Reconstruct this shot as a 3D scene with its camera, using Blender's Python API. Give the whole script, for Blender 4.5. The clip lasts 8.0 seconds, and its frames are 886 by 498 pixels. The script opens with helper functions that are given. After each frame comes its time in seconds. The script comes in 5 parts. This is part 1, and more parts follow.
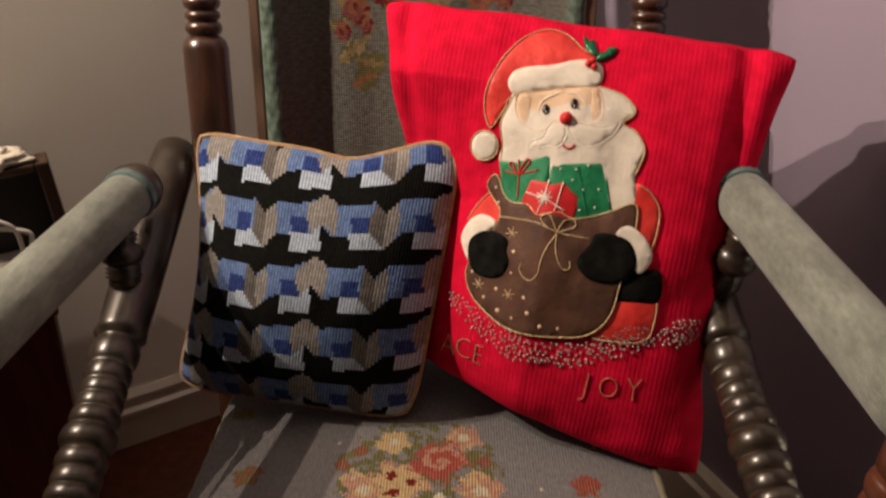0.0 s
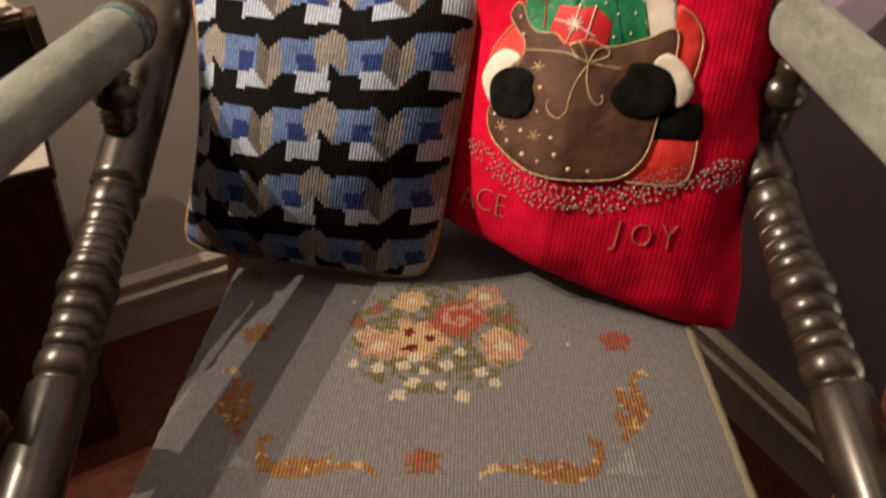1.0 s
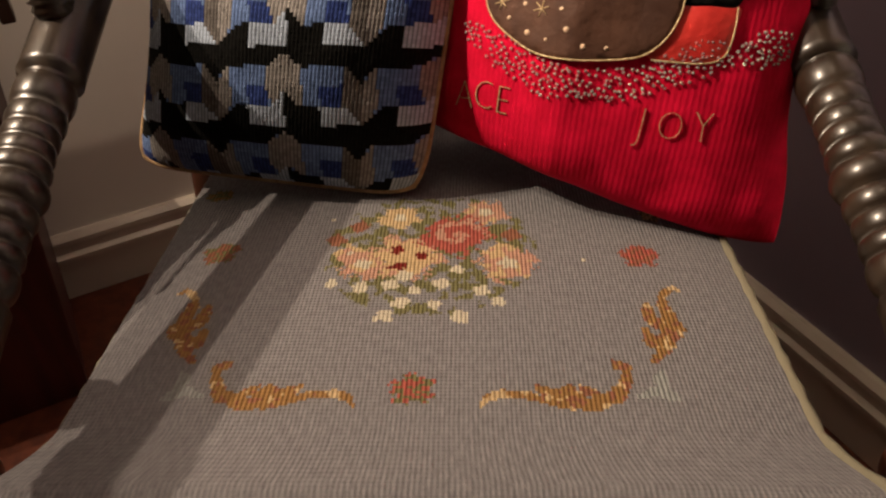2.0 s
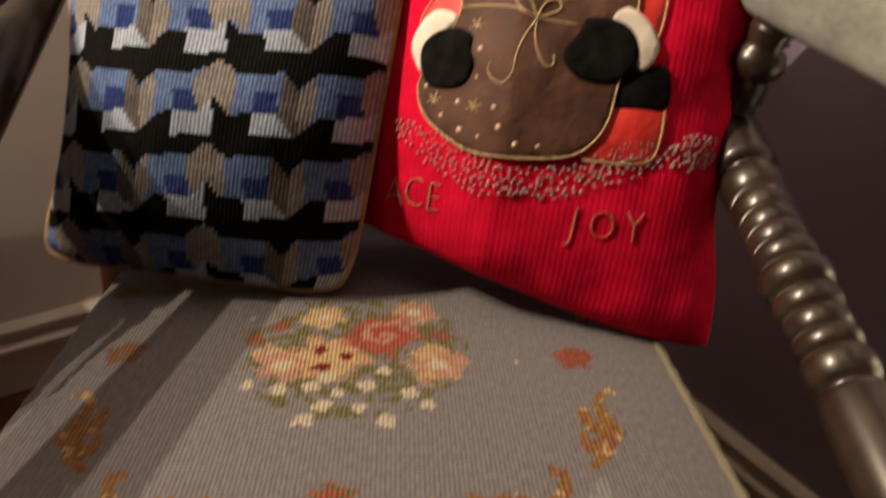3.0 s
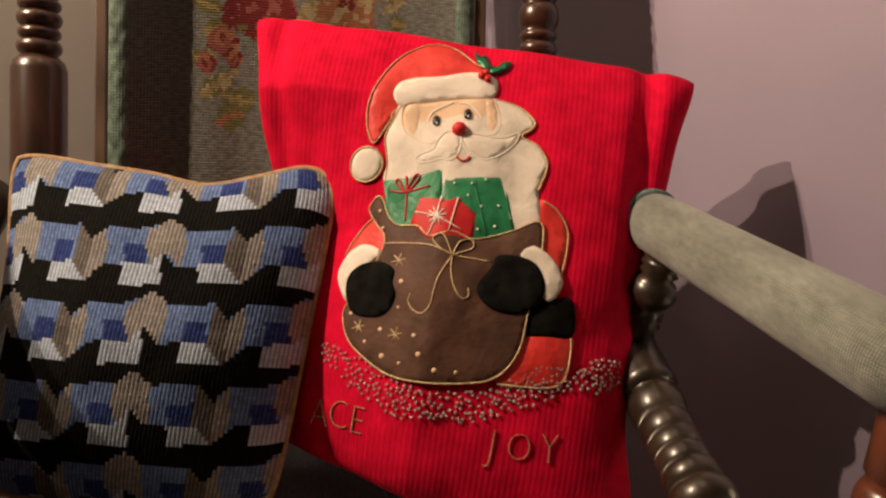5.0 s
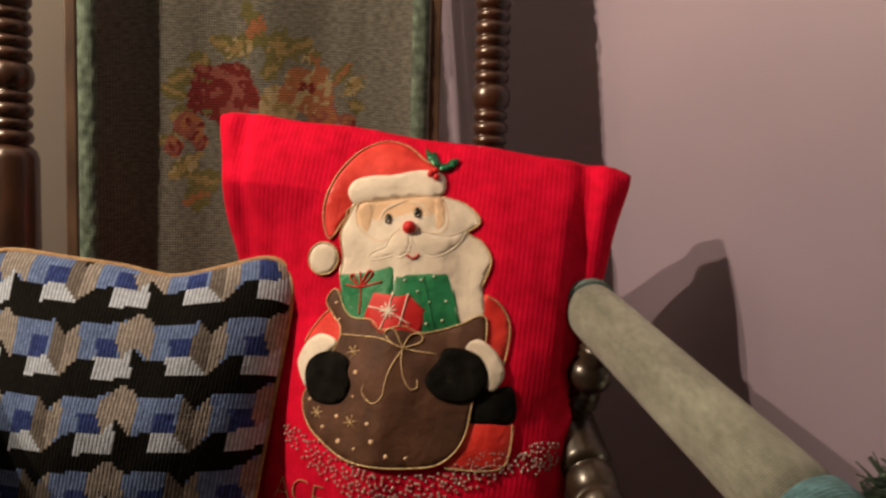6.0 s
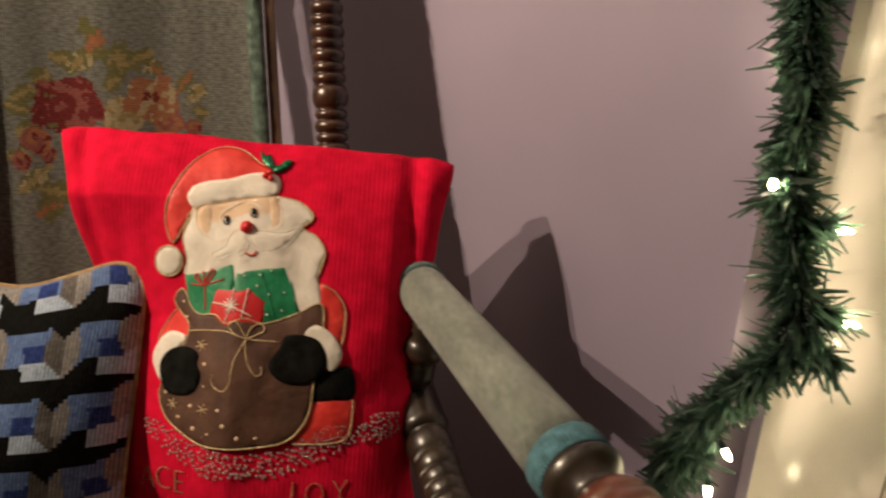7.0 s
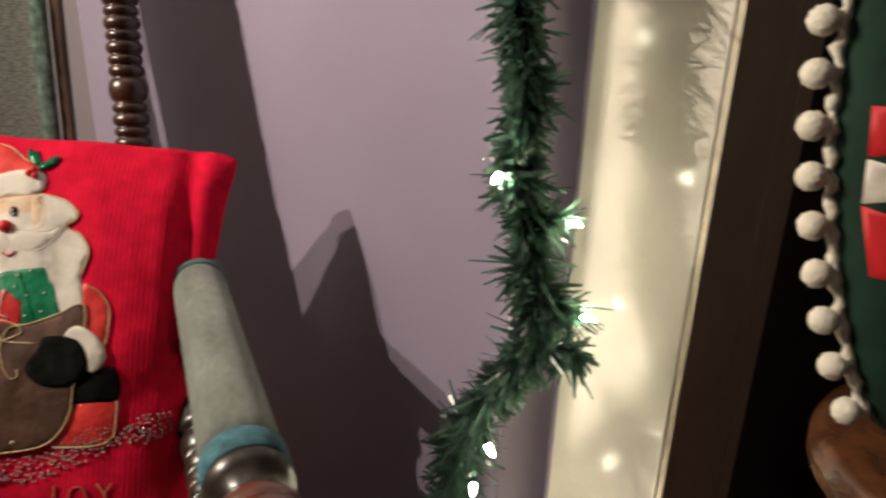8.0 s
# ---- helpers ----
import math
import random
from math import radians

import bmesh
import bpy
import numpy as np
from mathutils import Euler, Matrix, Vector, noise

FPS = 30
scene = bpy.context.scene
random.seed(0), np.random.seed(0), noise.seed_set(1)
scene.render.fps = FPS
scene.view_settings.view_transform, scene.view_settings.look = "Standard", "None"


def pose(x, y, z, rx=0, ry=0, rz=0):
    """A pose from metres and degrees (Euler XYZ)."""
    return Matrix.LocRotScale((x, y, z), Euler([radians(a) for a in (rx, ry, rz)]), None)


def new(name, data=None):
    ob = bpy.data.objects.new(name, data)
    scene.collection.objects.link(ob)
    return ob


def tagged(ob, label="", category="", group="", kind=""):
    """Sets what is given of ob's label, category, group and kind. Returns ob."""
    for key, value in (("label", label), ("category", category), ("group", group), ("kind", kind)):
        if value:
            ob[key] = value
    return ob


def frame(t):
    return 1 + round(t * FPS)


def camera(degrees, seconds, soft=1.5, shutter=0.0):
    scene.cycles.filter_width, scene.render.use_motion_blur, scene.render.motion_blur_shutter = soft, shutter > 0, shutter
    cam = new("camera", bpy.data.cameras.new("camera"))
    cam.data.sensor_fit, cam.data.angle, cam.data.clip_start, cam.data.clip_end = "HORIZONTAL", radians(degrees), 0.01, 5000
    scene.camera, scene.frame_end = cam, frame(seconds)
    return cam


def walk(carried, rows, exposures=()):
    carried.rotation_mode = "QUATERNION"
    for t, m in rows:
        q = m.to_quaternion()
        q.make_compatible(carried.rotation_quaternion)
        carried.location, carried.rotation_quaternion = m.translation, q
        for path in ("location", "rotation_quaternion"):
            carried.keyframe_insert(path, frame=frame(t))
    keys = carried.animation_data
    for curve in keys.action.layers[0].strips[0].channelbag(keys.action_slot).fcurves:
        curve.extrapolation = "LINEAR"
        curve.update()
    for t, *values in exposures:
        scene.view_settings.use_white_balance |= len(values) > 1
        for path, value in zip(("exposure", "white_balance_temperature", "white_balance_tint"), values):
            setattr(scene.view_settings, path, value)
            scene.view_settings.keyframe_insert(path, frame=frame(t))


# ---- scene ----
from mathutils.geometry import delaunay_2d_cdt

# ---- camera and its walk ----
cam = camera(60.2, 8.0, soft=2.25, shutter=0.4)
PATH = [
    (0.0, 0.0152, 0.0086, 1.0932, 56.60, 0.27, 1.26),
    (0.5, 0.0166, 0.0085, 1.0591, 53.37, 0.52, 1.33),
    (1.0, 0.0077, 0.0100, 0.9976, 50.77, 1.10, 1.85),
    (1.5, 0.0097, 0.0318, 0.9125, 49.33, 1.60, 2.21),
    (1.7, 0.0094, 0.0428, 0.8778, 49.33, 1.74, 1.81),
    (2.8, 0.0195, 0.0660, 0.8710, 50.25, -0.24, 0.20),
    (2.9, 0.0145, 0.0668, 0.8580, 54.50, -1.30, -1.20),
    (3.0, 0.0081, 0.0664, 0.8447, 58.23, -2.16, -2.55),
    (3.5, 0.0073, 0.0756, 0.8393, 63.41, -3.11, -4.28),
    (4.0, 0.0034, 0.0738, 0.8583, 68.11, -3.65, -5.74),
    (4.5, 0.0059, 0.0645, 0.8836, 70.50, -3.55, -6.80),
    (4.7, 0.0089, 0.0548, 0.8781, 72.53, -3.67, -7.17),
    (5.8, 0.0313, 0.0436, 0.9875, 70.17, -3.83, -7.53),
    (6.0, 0.0365, 0.0338, 1.0098, 70.34, -3.80, -8.40),
    (6.5, 0.0529, -0.0081, 1.0569, 69.45, -2.46, -12.01),
    (7.0, 0.1169, -0.0428, 1.0534, 68.70, -2.05, -14.72),
    (7.5, 0.2296, -0.0666, 1.0632, 67.96, -2.40, -14.12),
    (8.0, 0.3312, -0.0846, 1.0640, 67.70, -1.72, -15.97),
]
walk(cam, [(t, pose(x, y, z, rx, ry, rz)) for t, x, y, z, rx, ry, rz in PATH],
     [(0.0, -0.22, 6550, 10), (0.5, -0.07, 6650, 10), (1.0, 0.13, 6800, 10), (1.5, 0.22, 6850, 10), (3.0, 0.09, 7000, 10), (3.5, 0.10, 7100, 11), (4.0, 0.14, 7250, 12), (4.5, -0.02, 7400, 13), (6.0, -0.36, 7500, 10), (6.5, -0.43, 7350, 8), (7.0, -0.37, 6950, 5), (7.5, -0.25, 6100, 4), (8.0, -0.10, 5900, 2)])

# ---- light: a table lamp with two reflector bulbs beside the chair and an added fill lamp above it ----
world = bpy.data.worlds.new("room_air")
scene.world = world
world.use_nodes = True
world.node_tree.nodes["Background"].inputs[0].default_value = (0.9, 0.72, 0.55, 1)
world.node_tree.nodes["Background"].inputs[1].default_value = 0.0005


def lamp(name, place, watts, colour, radius, aim=None):
    """A bulb, or with aim a reflector bulb that faces that way and fades softly to its sides."""
    data = bpy.data.lights.new(name, "SPOT" if aim else "POINT")
    data.energy, data.color, data.shadow_soft_size = watts, colour, radius
    ob = new(name, data)
    ob.location = place
    if aim:
        data.spot_size, data.spot_blend = math.radians(166), 1.0
        ob.rotation_euler = Vector(aim).to_track_quat("-Z", "Y").to_euler()
    return ob


WARM = (1.0, 0.80, 0.63)
lamp("table_lamp_bulb", (-1.166, 0.513, 1.725), 90.0, WARM, 0.007, (1.45, 0.55, -0.24))
lamp("table_lamp_bulb", (-1.034, 0.638, 1.789), 83.0, WARM, 0.007, (1.45, 0.55, -0.24))
# Unseen fill, added overhead to lift the shadows softly.
lamp("overhead_fill_lamp", (0.0, 0.60, 2.45), 1.9, WARM, 0.12)

# ---- materials ----
def material(name, colour, rough=0.6, metal=0.0):
    m = bpy.data.materials.new(name)
    m.use_nodes = True
    b = m.node_tree.nodes["Principled BSDF"]
    b.inputs["Base Color"].default_value = (*colour, 1)
    b.inputs["Roughness"].default_value = rough
    b.inputs["Metallic"].default_value = metal
    return m


def node(m, kind, **values):
    n = m.node_tree.nodes.new(kind)
    for key, value in values.items():
        n.inputs[key].default_value = value
    return n


def link(m, a, out, b, inp):
    m.node_tree.links.new(a.outputs[out], b.inputs[inp])


def shader(m):
    return m.node_tree.nodes["Principled BSDF"]


def mottle(m, dark, light, scale=8.0, detail=4.0, coords="Object", stretch=(1, 1, 1), low=0.35, high=0.65):
    """Noise between two colours into the base colour; returns the noise node."""
    tc = node(m, "ShaderNodeTexCoord")
    mp = node(m, "ShaderNodeMapping")
    mp.inputs["Scale"].default_value = stretch
    nz = node(m, "ShaderNodeTexNoise", Scale=scale, Detail=detail)
    ramp = node(m, "ShaderNodeValToRGB")
    ramp.color_ramp.elements[0].position, ramp.color_ramp.elements[1].position = low, high
    ramp.color_ramp.elements[0].color, ramp.color_ramp.elements[1].color = (*dark, 1), (*light, 1)
    link(m, tc, coords, mp, "Vector")
    link(m, mp, "Vector", nz, "Vector")
    link(m, nz, "Fac", ramp, "Fac")
    link(m, ramp, "Color", shader(m), "Base Color")
    return nz


def bump(m, source, out="Fac", strength=0.3, distance=0.001):
    b = node(m, "ShaderNodeBump", Strength=strength, Distance=distance)
    link(m, source, out, b, "Height")
    old = shader(m).inputs["Normal"]
    if old.is_linked:
        m.node_tree.links.new(old.links[0].from_socket, b.inputs["Normal"])
    link(m, b, "Normal", shader(m), "Normal")
    return b


def fine_noise(m, scale, strength, distance, coords="Object", stretch=(1, 1, 1)):
    tc = node(m, "ShaderNodeTexCoord")
    mp = node(m, "ShaderNodeMapping")
    mp.inputs["Scale"].default_value = stretch
    nz = node(m, "ShaderNodeTexNoise", Scale=scale, Detail=3.0)
    link(m, tc, coords, mp, "Vector")
    link(m, mp, "Vector", nz, "Vector")
    bump(m, nz, "Fac", strength, distance)


def ribs(m, pitch, strength, distance, axis="X", wobble=0.6):
    """Woven ribs that run along the cloth, pitch metres apart, from the cloth's own UV in metres."""
    tc = node(m, "ShaderNodeTexCoord")
    w = node(m, "ShaderNodeTexWave", Scale=0.314 / pitch, Distortion=wobble, Detail=1.0)
    w.bands_direction = axis
    w.inputs["Detail Scale"].default_value = 3.0
    link(m, tc, "UV", w, "Vector")
    bump(m, w, "Fac", strength, distance)
    return w


def stitches(m, pitch, strength, distance):
    """Needlepoint: rows of small stitches along both directions of the cloth, with darker gaps."""
    tc = node(m, "ShaderNodeTexCoord")
    a = node(m, "ShaderNodeTexWave", Scale=0.314 / pitch, Distortion=0.4)
    b = node(m, "ShaderNodeTexWave", Scale=0.314 / pitch, Distortion=0.4)
    a.bands_direction, b.bands_direction = "X", "Y"
    mul = node(m, "ShaderNodeMath")
    mul.operation = "MULTIPLY"
    link(m, tc, "UV", a, "Vector")
    link(m, tc, "UV", b, "Vector")
    link(m, a, "Fac", mul, 0)
    link(m, b, "Fac", mul, 1)
    bump(m, mul, "Value", strength, distance)


def columns(m, pitch, tone, strength, distance, cross=0.0, cross_tone=0.0):
    """Long upright stitches side by side: dark gaps between the yarns, a few breaks along them."""
    tc = node(m, "ShaderNodeTexCoord")
    w = node(m, "ShaderNodeTexWave", Scale=0.314 / pitch, Distortion=0.35, Detail=1.0)
    w.inputs["Detail Scale"].default_value = 2.0
    w.bands_direction = "X"
    link(m, tc, "UV", w, "Vector")
    ramp = node(m, "ShaderNodeValToRGB")
    ramp.color_ramp.elements[0].position, ramp.color_ramp.elements[1].position = 0.0, 0.6
    g = 1 - tone
    ramp.color_ramp.elements[0].color, ramp.color_ramp.elements[1].color = (g, g, g, 1), (1, 1, 1, 1)
    mix = node(m, "ShaderNodeMix")
    mix.data_type, mix.blend_type = "RGBA", "MULTIPLY"
    mix.inputs[0].default_value = 1.0
    link(m, w, "Fac", ramp, "Fac")
    base = shader(m).inputs["Base Color"]
    m.node_tree.links.new(base.links[0].from_socket, mix.inputs[6])
    m.node_tree.links.new(ramp.outputs["Color"], mix.inputs[7])
    m.node_tree.links.new(mix.outputs[2], base)
    bump(m, w, "Fac", strength, distance)
    if cross:
        v = node(m, "ShaderNodeTexWave", Scale=0.314 / (pitch * 1.1), Distortion=1.2, Detail=1.0)
        v.bands_direction = "Y"
        link(m, tc, "UV", v, "Vector")
        bump(m, v, "Fac", cross, distance)
        if cross_tone:
            ramp = node(m, "ShaderNodeValToRGB")
            ramp.color_ramp.elements[0].position, ramp.color_ramp.elements[1].position = 0.02, 0.30
            g = 1 - cross_tone
            ramp.color_ramp.elements[0].color, ramp.color_ramp.elements[1].color = (g, g, g, 1), (1, 1, 1, 1)
            mix = node(m, "ShaderNodeMix")
            mix.data_type, mix.blend_type = "RGBA", "MULTIPLY"
            mix.inputs[0].default_value = 1.0
            link(m, v, "Fac", ramp, "Fac")
            m.node_tree.links.new(base.links[0].from_socket, mix.inputs[6])
            m.node_tree.links.new(ramp.outputs["Color"], mix.inputs[7])
            m.node_tree.links.new(mix.outputs[2], base)


def upright(name, colour, pitch, spread=0.15, tone=0.22, depth=0.7, cross=0.15, cross_tone=0.0):
    """Wool laid in upright stitches."""
    m = material(name, colour, 0.9)
    mottle(m, tuple(c * (1 - spread) for c in colour), tuple(min(1, c * (1 + spread)) for c in colour), 120.0, 3.0, "UV", (3, 1, 1))
    columns(m, pitch, tone, depth, 0.0012, cross, cross_tone)
    shader(m).inputs["Specular IOR Level"].default_value = 0.08
    return m


def thread(name, colour, pitch=0.0028, spread=0.25, depth=0.6):
    """Wool or cotton thread: colour varies softly, stitches stand out."""
    m = material(name, colour, 0.85)
    d = tuple(c * (1 - spread) for c in colour)
    l = tuple(min(1, c * (1 + spread)) for c in colour)
    mottle(m, d, l, 90.0, 3.0, "UV")
    stitches(m, pitch, depth, 0.0012)
    shader(m).inputs["Sheen Weight"].default_value = 0.03
    shader(m).inputs["Specular IOR Level"].default_value = 0.25
    return m


def blotch(m, scale, low, high, stretch=(1, 1, 1)):
    """Wear: broad soft patches that lighten and darken the base colour."""
    old = shader(m).inputs["Base Color"].links[0].from_socket
    tc = node(m, "ShaderNodeTexCoord")
    mp = node(m, "ShaderNodeMapping")
    mp.inputs["Scale"].default_value = stretch
    nz = node(m, "ShaderNodeTexNoise", Scale=scale, Detail=5.0, Roughness=0.62)
    mr = node(m, "ShaderNodeMapRange")
    mr.inputs["From Min"].default_value, mr.inputs["From Max"].default_value = 0.32, 0.68
    mr.inputs["To Min"].default_value, mr.inputs["To Max"].default_value = low, high
    hs = node(m, "ShaderNodeHueSaturation")
    link(m, tc, "Object", mp, "Vector")
    link(m, mp, "Vector", nz, "Vector")
    link(m, nz, "Fac", mr, "Value")
    link(m, mr, "Result", hs, "Value")
    m.node_tree.links.new(old, hs.inputs["Color"])
    link(m, hs, "Color", shader(m), "Base Color")


def wood(name, dark, light, rough=0.3, coat=0.4):
    m = material(name, dark, rough)
    nz = mottle(m, dark, light, 6.0, 5.0, "Object", (8, 8, 1.2))
    shader(m).inputs["Coat Weight"].default_value = coat
    shader(m).inputs["Coat Roughness"].default_value = 0.2
    bump(m, nz, "Fac", 0.08, 0.001)
    return m


M_WALL = material("purple_paint", (0.30, 0.25, 0.33), 0.45)
mottle(M_WALL, (0.285, 0.242, 0.325), (0.33, 0.278, 0.365), 2.5, 5.0)
fine_noise(M_WALL, 160.0, 0.12, 0.0006)
M_WALL_L = material("grey_paint", (0.80, 0.77, 0.70), 0.40)
mottle(M_WALL_L, (0.79, 0.755, 0.69), (0.85, 0.815, 0.75), 2.5, 5.0)
fine_noise(M_WALL_L, 160.0, 0.12, 0.0006)
M_CEIL = material("ceiling_paint", (0.72, 0.70, 0.66), 0.8)
# Darkness put into the colour: less bounce from unseen walls, a black doorway.
M_CLOSE = material("shade_dark_paint", (0.10, 0.085, 0.08), 0.7)
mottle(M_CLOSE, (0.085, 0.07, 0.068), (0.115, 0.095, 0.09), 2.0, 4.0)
M_CREAM = material("cream_gloss_paint", (0.74, 0.69, 0.58), 0.17)
shader(M_CREAM).inputs["Specular IOR Level"].default_value = 0.3
mottle(M_CREAM, (0.73, 0.68, 0.59), (0.82, 0.77, 0.68), 5.0, 5.0)
fine_noise(M_CREAM, 30.0, 0.10, 0.0006)
fine_noise(M_CREAM, 9.0, 0.12, 0.002)
M_TRIM = material("trim_paint", (0.72, 0.65, 0.55), 0.24)
mottle(M_TRIM, (0.68, 0.61, 0.51), (0.78, 0.71, 0.61), 6.0, 4.0)
M_FLOOR = wood("red_floor_wood", (0.08, 0.019, 0.009), (0.15, 0.038, 0.016), 0.4, 0.2)
M_WOOD = wood("dark_turned_wood", (0.013, 0.0085, 0.0056), (0.036, 0.0235, 0.015), 0.36, 0.40)
M_POST = wood("red_brown_turned_wood", (0.022, 0.0085, 0.005), (0.058, 0.022, 0.012), 0.32, 0.45)
M_REDWOOD = wood("red_brown_wood", (0.06, 0.018, 0.010), (0.13, 0.04, 0.02), 0.3, 0.4)
M_CLOTH = upright("blue_grey_wool", (0.168, 0.165, 0.172), 0.0031, 0.14, 0.12, 0.4, 0.3)
M_BACK = upright("olive_grey_wool", (0.132, 0.132, 0.118), 0.0028, 0.28, 0.22, 0.6, 0.35)
M_BRAID = thread("green_braid", (0.100, 0.145, 0.118), 0.0028, 0.4, 0.5)
M_EDGE = thread("yellow_grey_edging", (0.18, 0.165, 0.115), 0.004, 0.3, 0.8)
M_ARM = material("worn_pale_velvet", (0.31, 0.325, 0.27), 0.9)
mottle(M_ARM, (0.155, 0.176, 0.152), (0.215, 0.236, 0.202), 260.0, 6.0, "Object", (1, 0.35, 1))
blotch(M_ARM, 26.0, 0.56, 1.30, (1, 0.6, 1))
stitches(M_ARM, 0.0021, 0.7, 0.001)
fine_noise(M_ARM, 420.0, 0.35, 0.001)
fine_noise(M_ARM, 150.0, 0.5, 0.002, "Object", (1, 0.4, 1))
shader(M_ARM).inputs["Sheen Weight"].default_value = 0.3
M_TEAL = thread("teal_braid", (0.075, 0.18, 0.22), 0.003, 0.35, 0.8)
M_RED = material("red_rib_knit", (0.62, 0.002, 0.03), 0.9)
mottle(M_RED, (0.53, 0.0028, 0.027), (0.68, 0.0045, 0.042), 60.0, 4.0, "UV")
shader(M_RED).inputs["Specular IOR Level"].default_value = 0.12
M_PIPE = material("tan_piping", (0.40, 0.26, 0.14), 0.8)
mottle(M_PIPE, (0.30, 0.18, 0.09), (0.44, 0.30, 0.16), 120.0, 3.0)
M_FRAMEWOOD = wood("worn_frame_wood", (0.055, 0.030, 0.018), (0.12, 0.07, 0.045), 0.5, 0.1)


# ---- building helpers ----
def mesh_of(bm, name, mat, smooth=False):
    me = bpy.data.meshes.new(name)
    bm.to_mesh(me)
    bm.free()
    for m in mat if isinstance(mat, (list, tuple)) else [mat]:
        me.materials.append(m)
    if smooth:
        for p in me.polygons:
            p.use_smooth = True
    return me


def part(name, bm, mat, parent=None, label="", smooth=False):
    ob = new(name, mesh_of(bm, name, mat, smooth))
    if parent is not None:
        ob.parent = parent
    if label:
        ob["label"] = label
    return ob


def slab(corners, height, z0=0.0):
    """A prism over a plan outline."""
    bm = bmesh.new()
    low = [bm.verts.new((x, y, z0)) for x, y in corners]
    high = [bm.verts.new((x, y, z0 + height)) for x, y in corners]
    bm.faces.new(low[::-1]), bm.faces.new(high)
    n = len(corners)
    for i in range(n):
        bm.faces.new((low[i], low[(i + 1) % n], high[(i + 1) % n], high[i]))
    bmesh.ops.recalc_face_normals(bm, faces=bm.faces[:])
    return bm


def bevelled(bm, width, segments=2):
    bmesh.ops.bevel(bm, geom=bm.edges[:], offset=width, segments=segments, affect="EDGES", profile=0.6)
    return bm


def box(x0, y0, z0, x1, y1, z1, bevel=0.0):
    bm = slab([(x0, y0), (x1, y0), (x1, y1), (x0, y1)], z1 - z0, z0)
    return bevelled(bm, bevel) if bevel else bm


def frames_along(pts):
    """A steady cross frame at each point of a path."""
    pts = [Vector(p) for p in pts]
    out = []
    side = None
    for i, p in enumerate(pts):
        t = (pts[min(i + 1, len(pts) - 1)] - pts[max(i - 1, 0)]).normalized()
        if side is None:
            side = t.cross(Vector((0, 0, 1)) if abs(t.z) < 0.9 else Vector((1, 0, 0))).normalized()
        side = (side - t * side.dot(t)).normalized()
        out.append((p, side, t.cross(side)))
    return out


def tube(pts, radius, sides=8, closed=False, bm=None):
    """A round cord along a path; radius is one number or one for each point."""
    bm = bm or bmesh.new()
    fr = frames_along(pts)
    rings = []
    for i, (p, a, b) in enumerate(fr):
        r = radius[i] if isinstance(radius, (list, tuple)) else radius
        rings.append([bm.verts.new(p + (a * math.cos(k * math.tau / sides) + b * math.sin(k * math.tau / sides)) * r) for k in range(sides)])
    n = len(rings)
    for i in range(n if closed else n - 1):
        q, s = rings[i], rings[(i + 1) % n]
        for k in range(sides):
            bm.faces.new((q[k], q[(k + 1) % sides], s[(k + 1) % sides], s[k]))
    if not closed:
        bm.faces.new(rings[0][::-1]), bm.faces.new(rings[-1])
    bmesh.ops.recalc_face_normals(bm, faces=bm.faces[:])
    return bm


def turned(a, b, profile, sides=28):
    """A turned member from a to b; profile: (metres along it, radius)."""
    a, b = Vector(a), Vector(b)
    t = (b - a).normalized()
    s = t.cross(Vector((1, 0, 0)) if abs(t.x) < 0.9 else Vector((0, 1, 0))).normalized()
    c = t.cross(s)
    bm = bmesh.new()
    rings = [[bm.verts.new(a + t * d + (s * math.cos(k * math.tau / sides) + c * math.sin(k * math.tau / sides)) * max(r, 0.0005)) for k in range(sides)] for d, r in profile]
    uvl = bm.loops.layers.uv.new("turn")
    girth = math.tau * profile[len(profile) // 2][1] / sides
    for (q, w), (d0, _), (d1, _) in zip(zip(rings, rings[1:]), profile, profile[1:]):
        for k in range(sides):
            f = bm.faces.new((q[k], q[(k + 1) % sides], w[(k + 1) % sides], w[k]))
            for lp, at in zip(f.loops, ((k, d0), (k + 1, d0), (k + 1, d1), (k, d1))):
                lp[uvl].uv = (at[0] * girth, at[1])
    bm.faces.new(rings[0][::-1]), bm.faces.new(rings[-1])
    bmesh.ops.recalc_face_normals(bm, faces=bm.faces[:])
    return bm


def bead_run(start, widths, radius, groove):
    """Profile of turned beads: each has a width, and swells from the groove to its radius."""
    out, d = [], start
    for w, r in widths:
        for k in range(9):
            u = k / 8
            out.append((d + w * u, groove + (r - groove) * math.sin(math.pi * u) ** 0.55))
        d += w
    return out, d


def smooth_path(points, steps=8, closed=False):
    """Catmull-Rom through a few points of any dimension."""
    pts = [np.array(p, float) for p in points]
    n = len(pts)
    out = []
    for i in range(n if closed else n - 1):
        p0 = pts[(i - 1) % n] if closed or i > 0 else pts[0]
        p1, p2 = pts[i], pts[(i + 1) % n]
        p3 = pts[(i + 2) % n] if closed or i + 2 < n else pts[-1]
        for k in range(steps):
            u = k / steps
            out.append(0.5 * (2 * p1 + (p2 - p0) * u + (2 * p0 - 5 * p1 + 4 * p2 - p3) * u * u + (3 * p1 - p0 - 3 * p2 + p3) * u ** 3))
    if not closed:
        out.append(pts[-1])
    return out


# ---- the room: two walls that meet behind the chair ----
WR = (0.8717, 0.4901)          # normal of the purple wall, which lies at 0.782
WL = (-0.4901, 0.8717)         # normal of the grey wall, which lies at 1.169
DR, DL = 0.782, 1.169


def on_plan(r, l):
    """Plan place from the distances along the two walls' normals."""
    return (WR[0] * r + WL[0] * l, WR[1] * r + WL[1] * l)


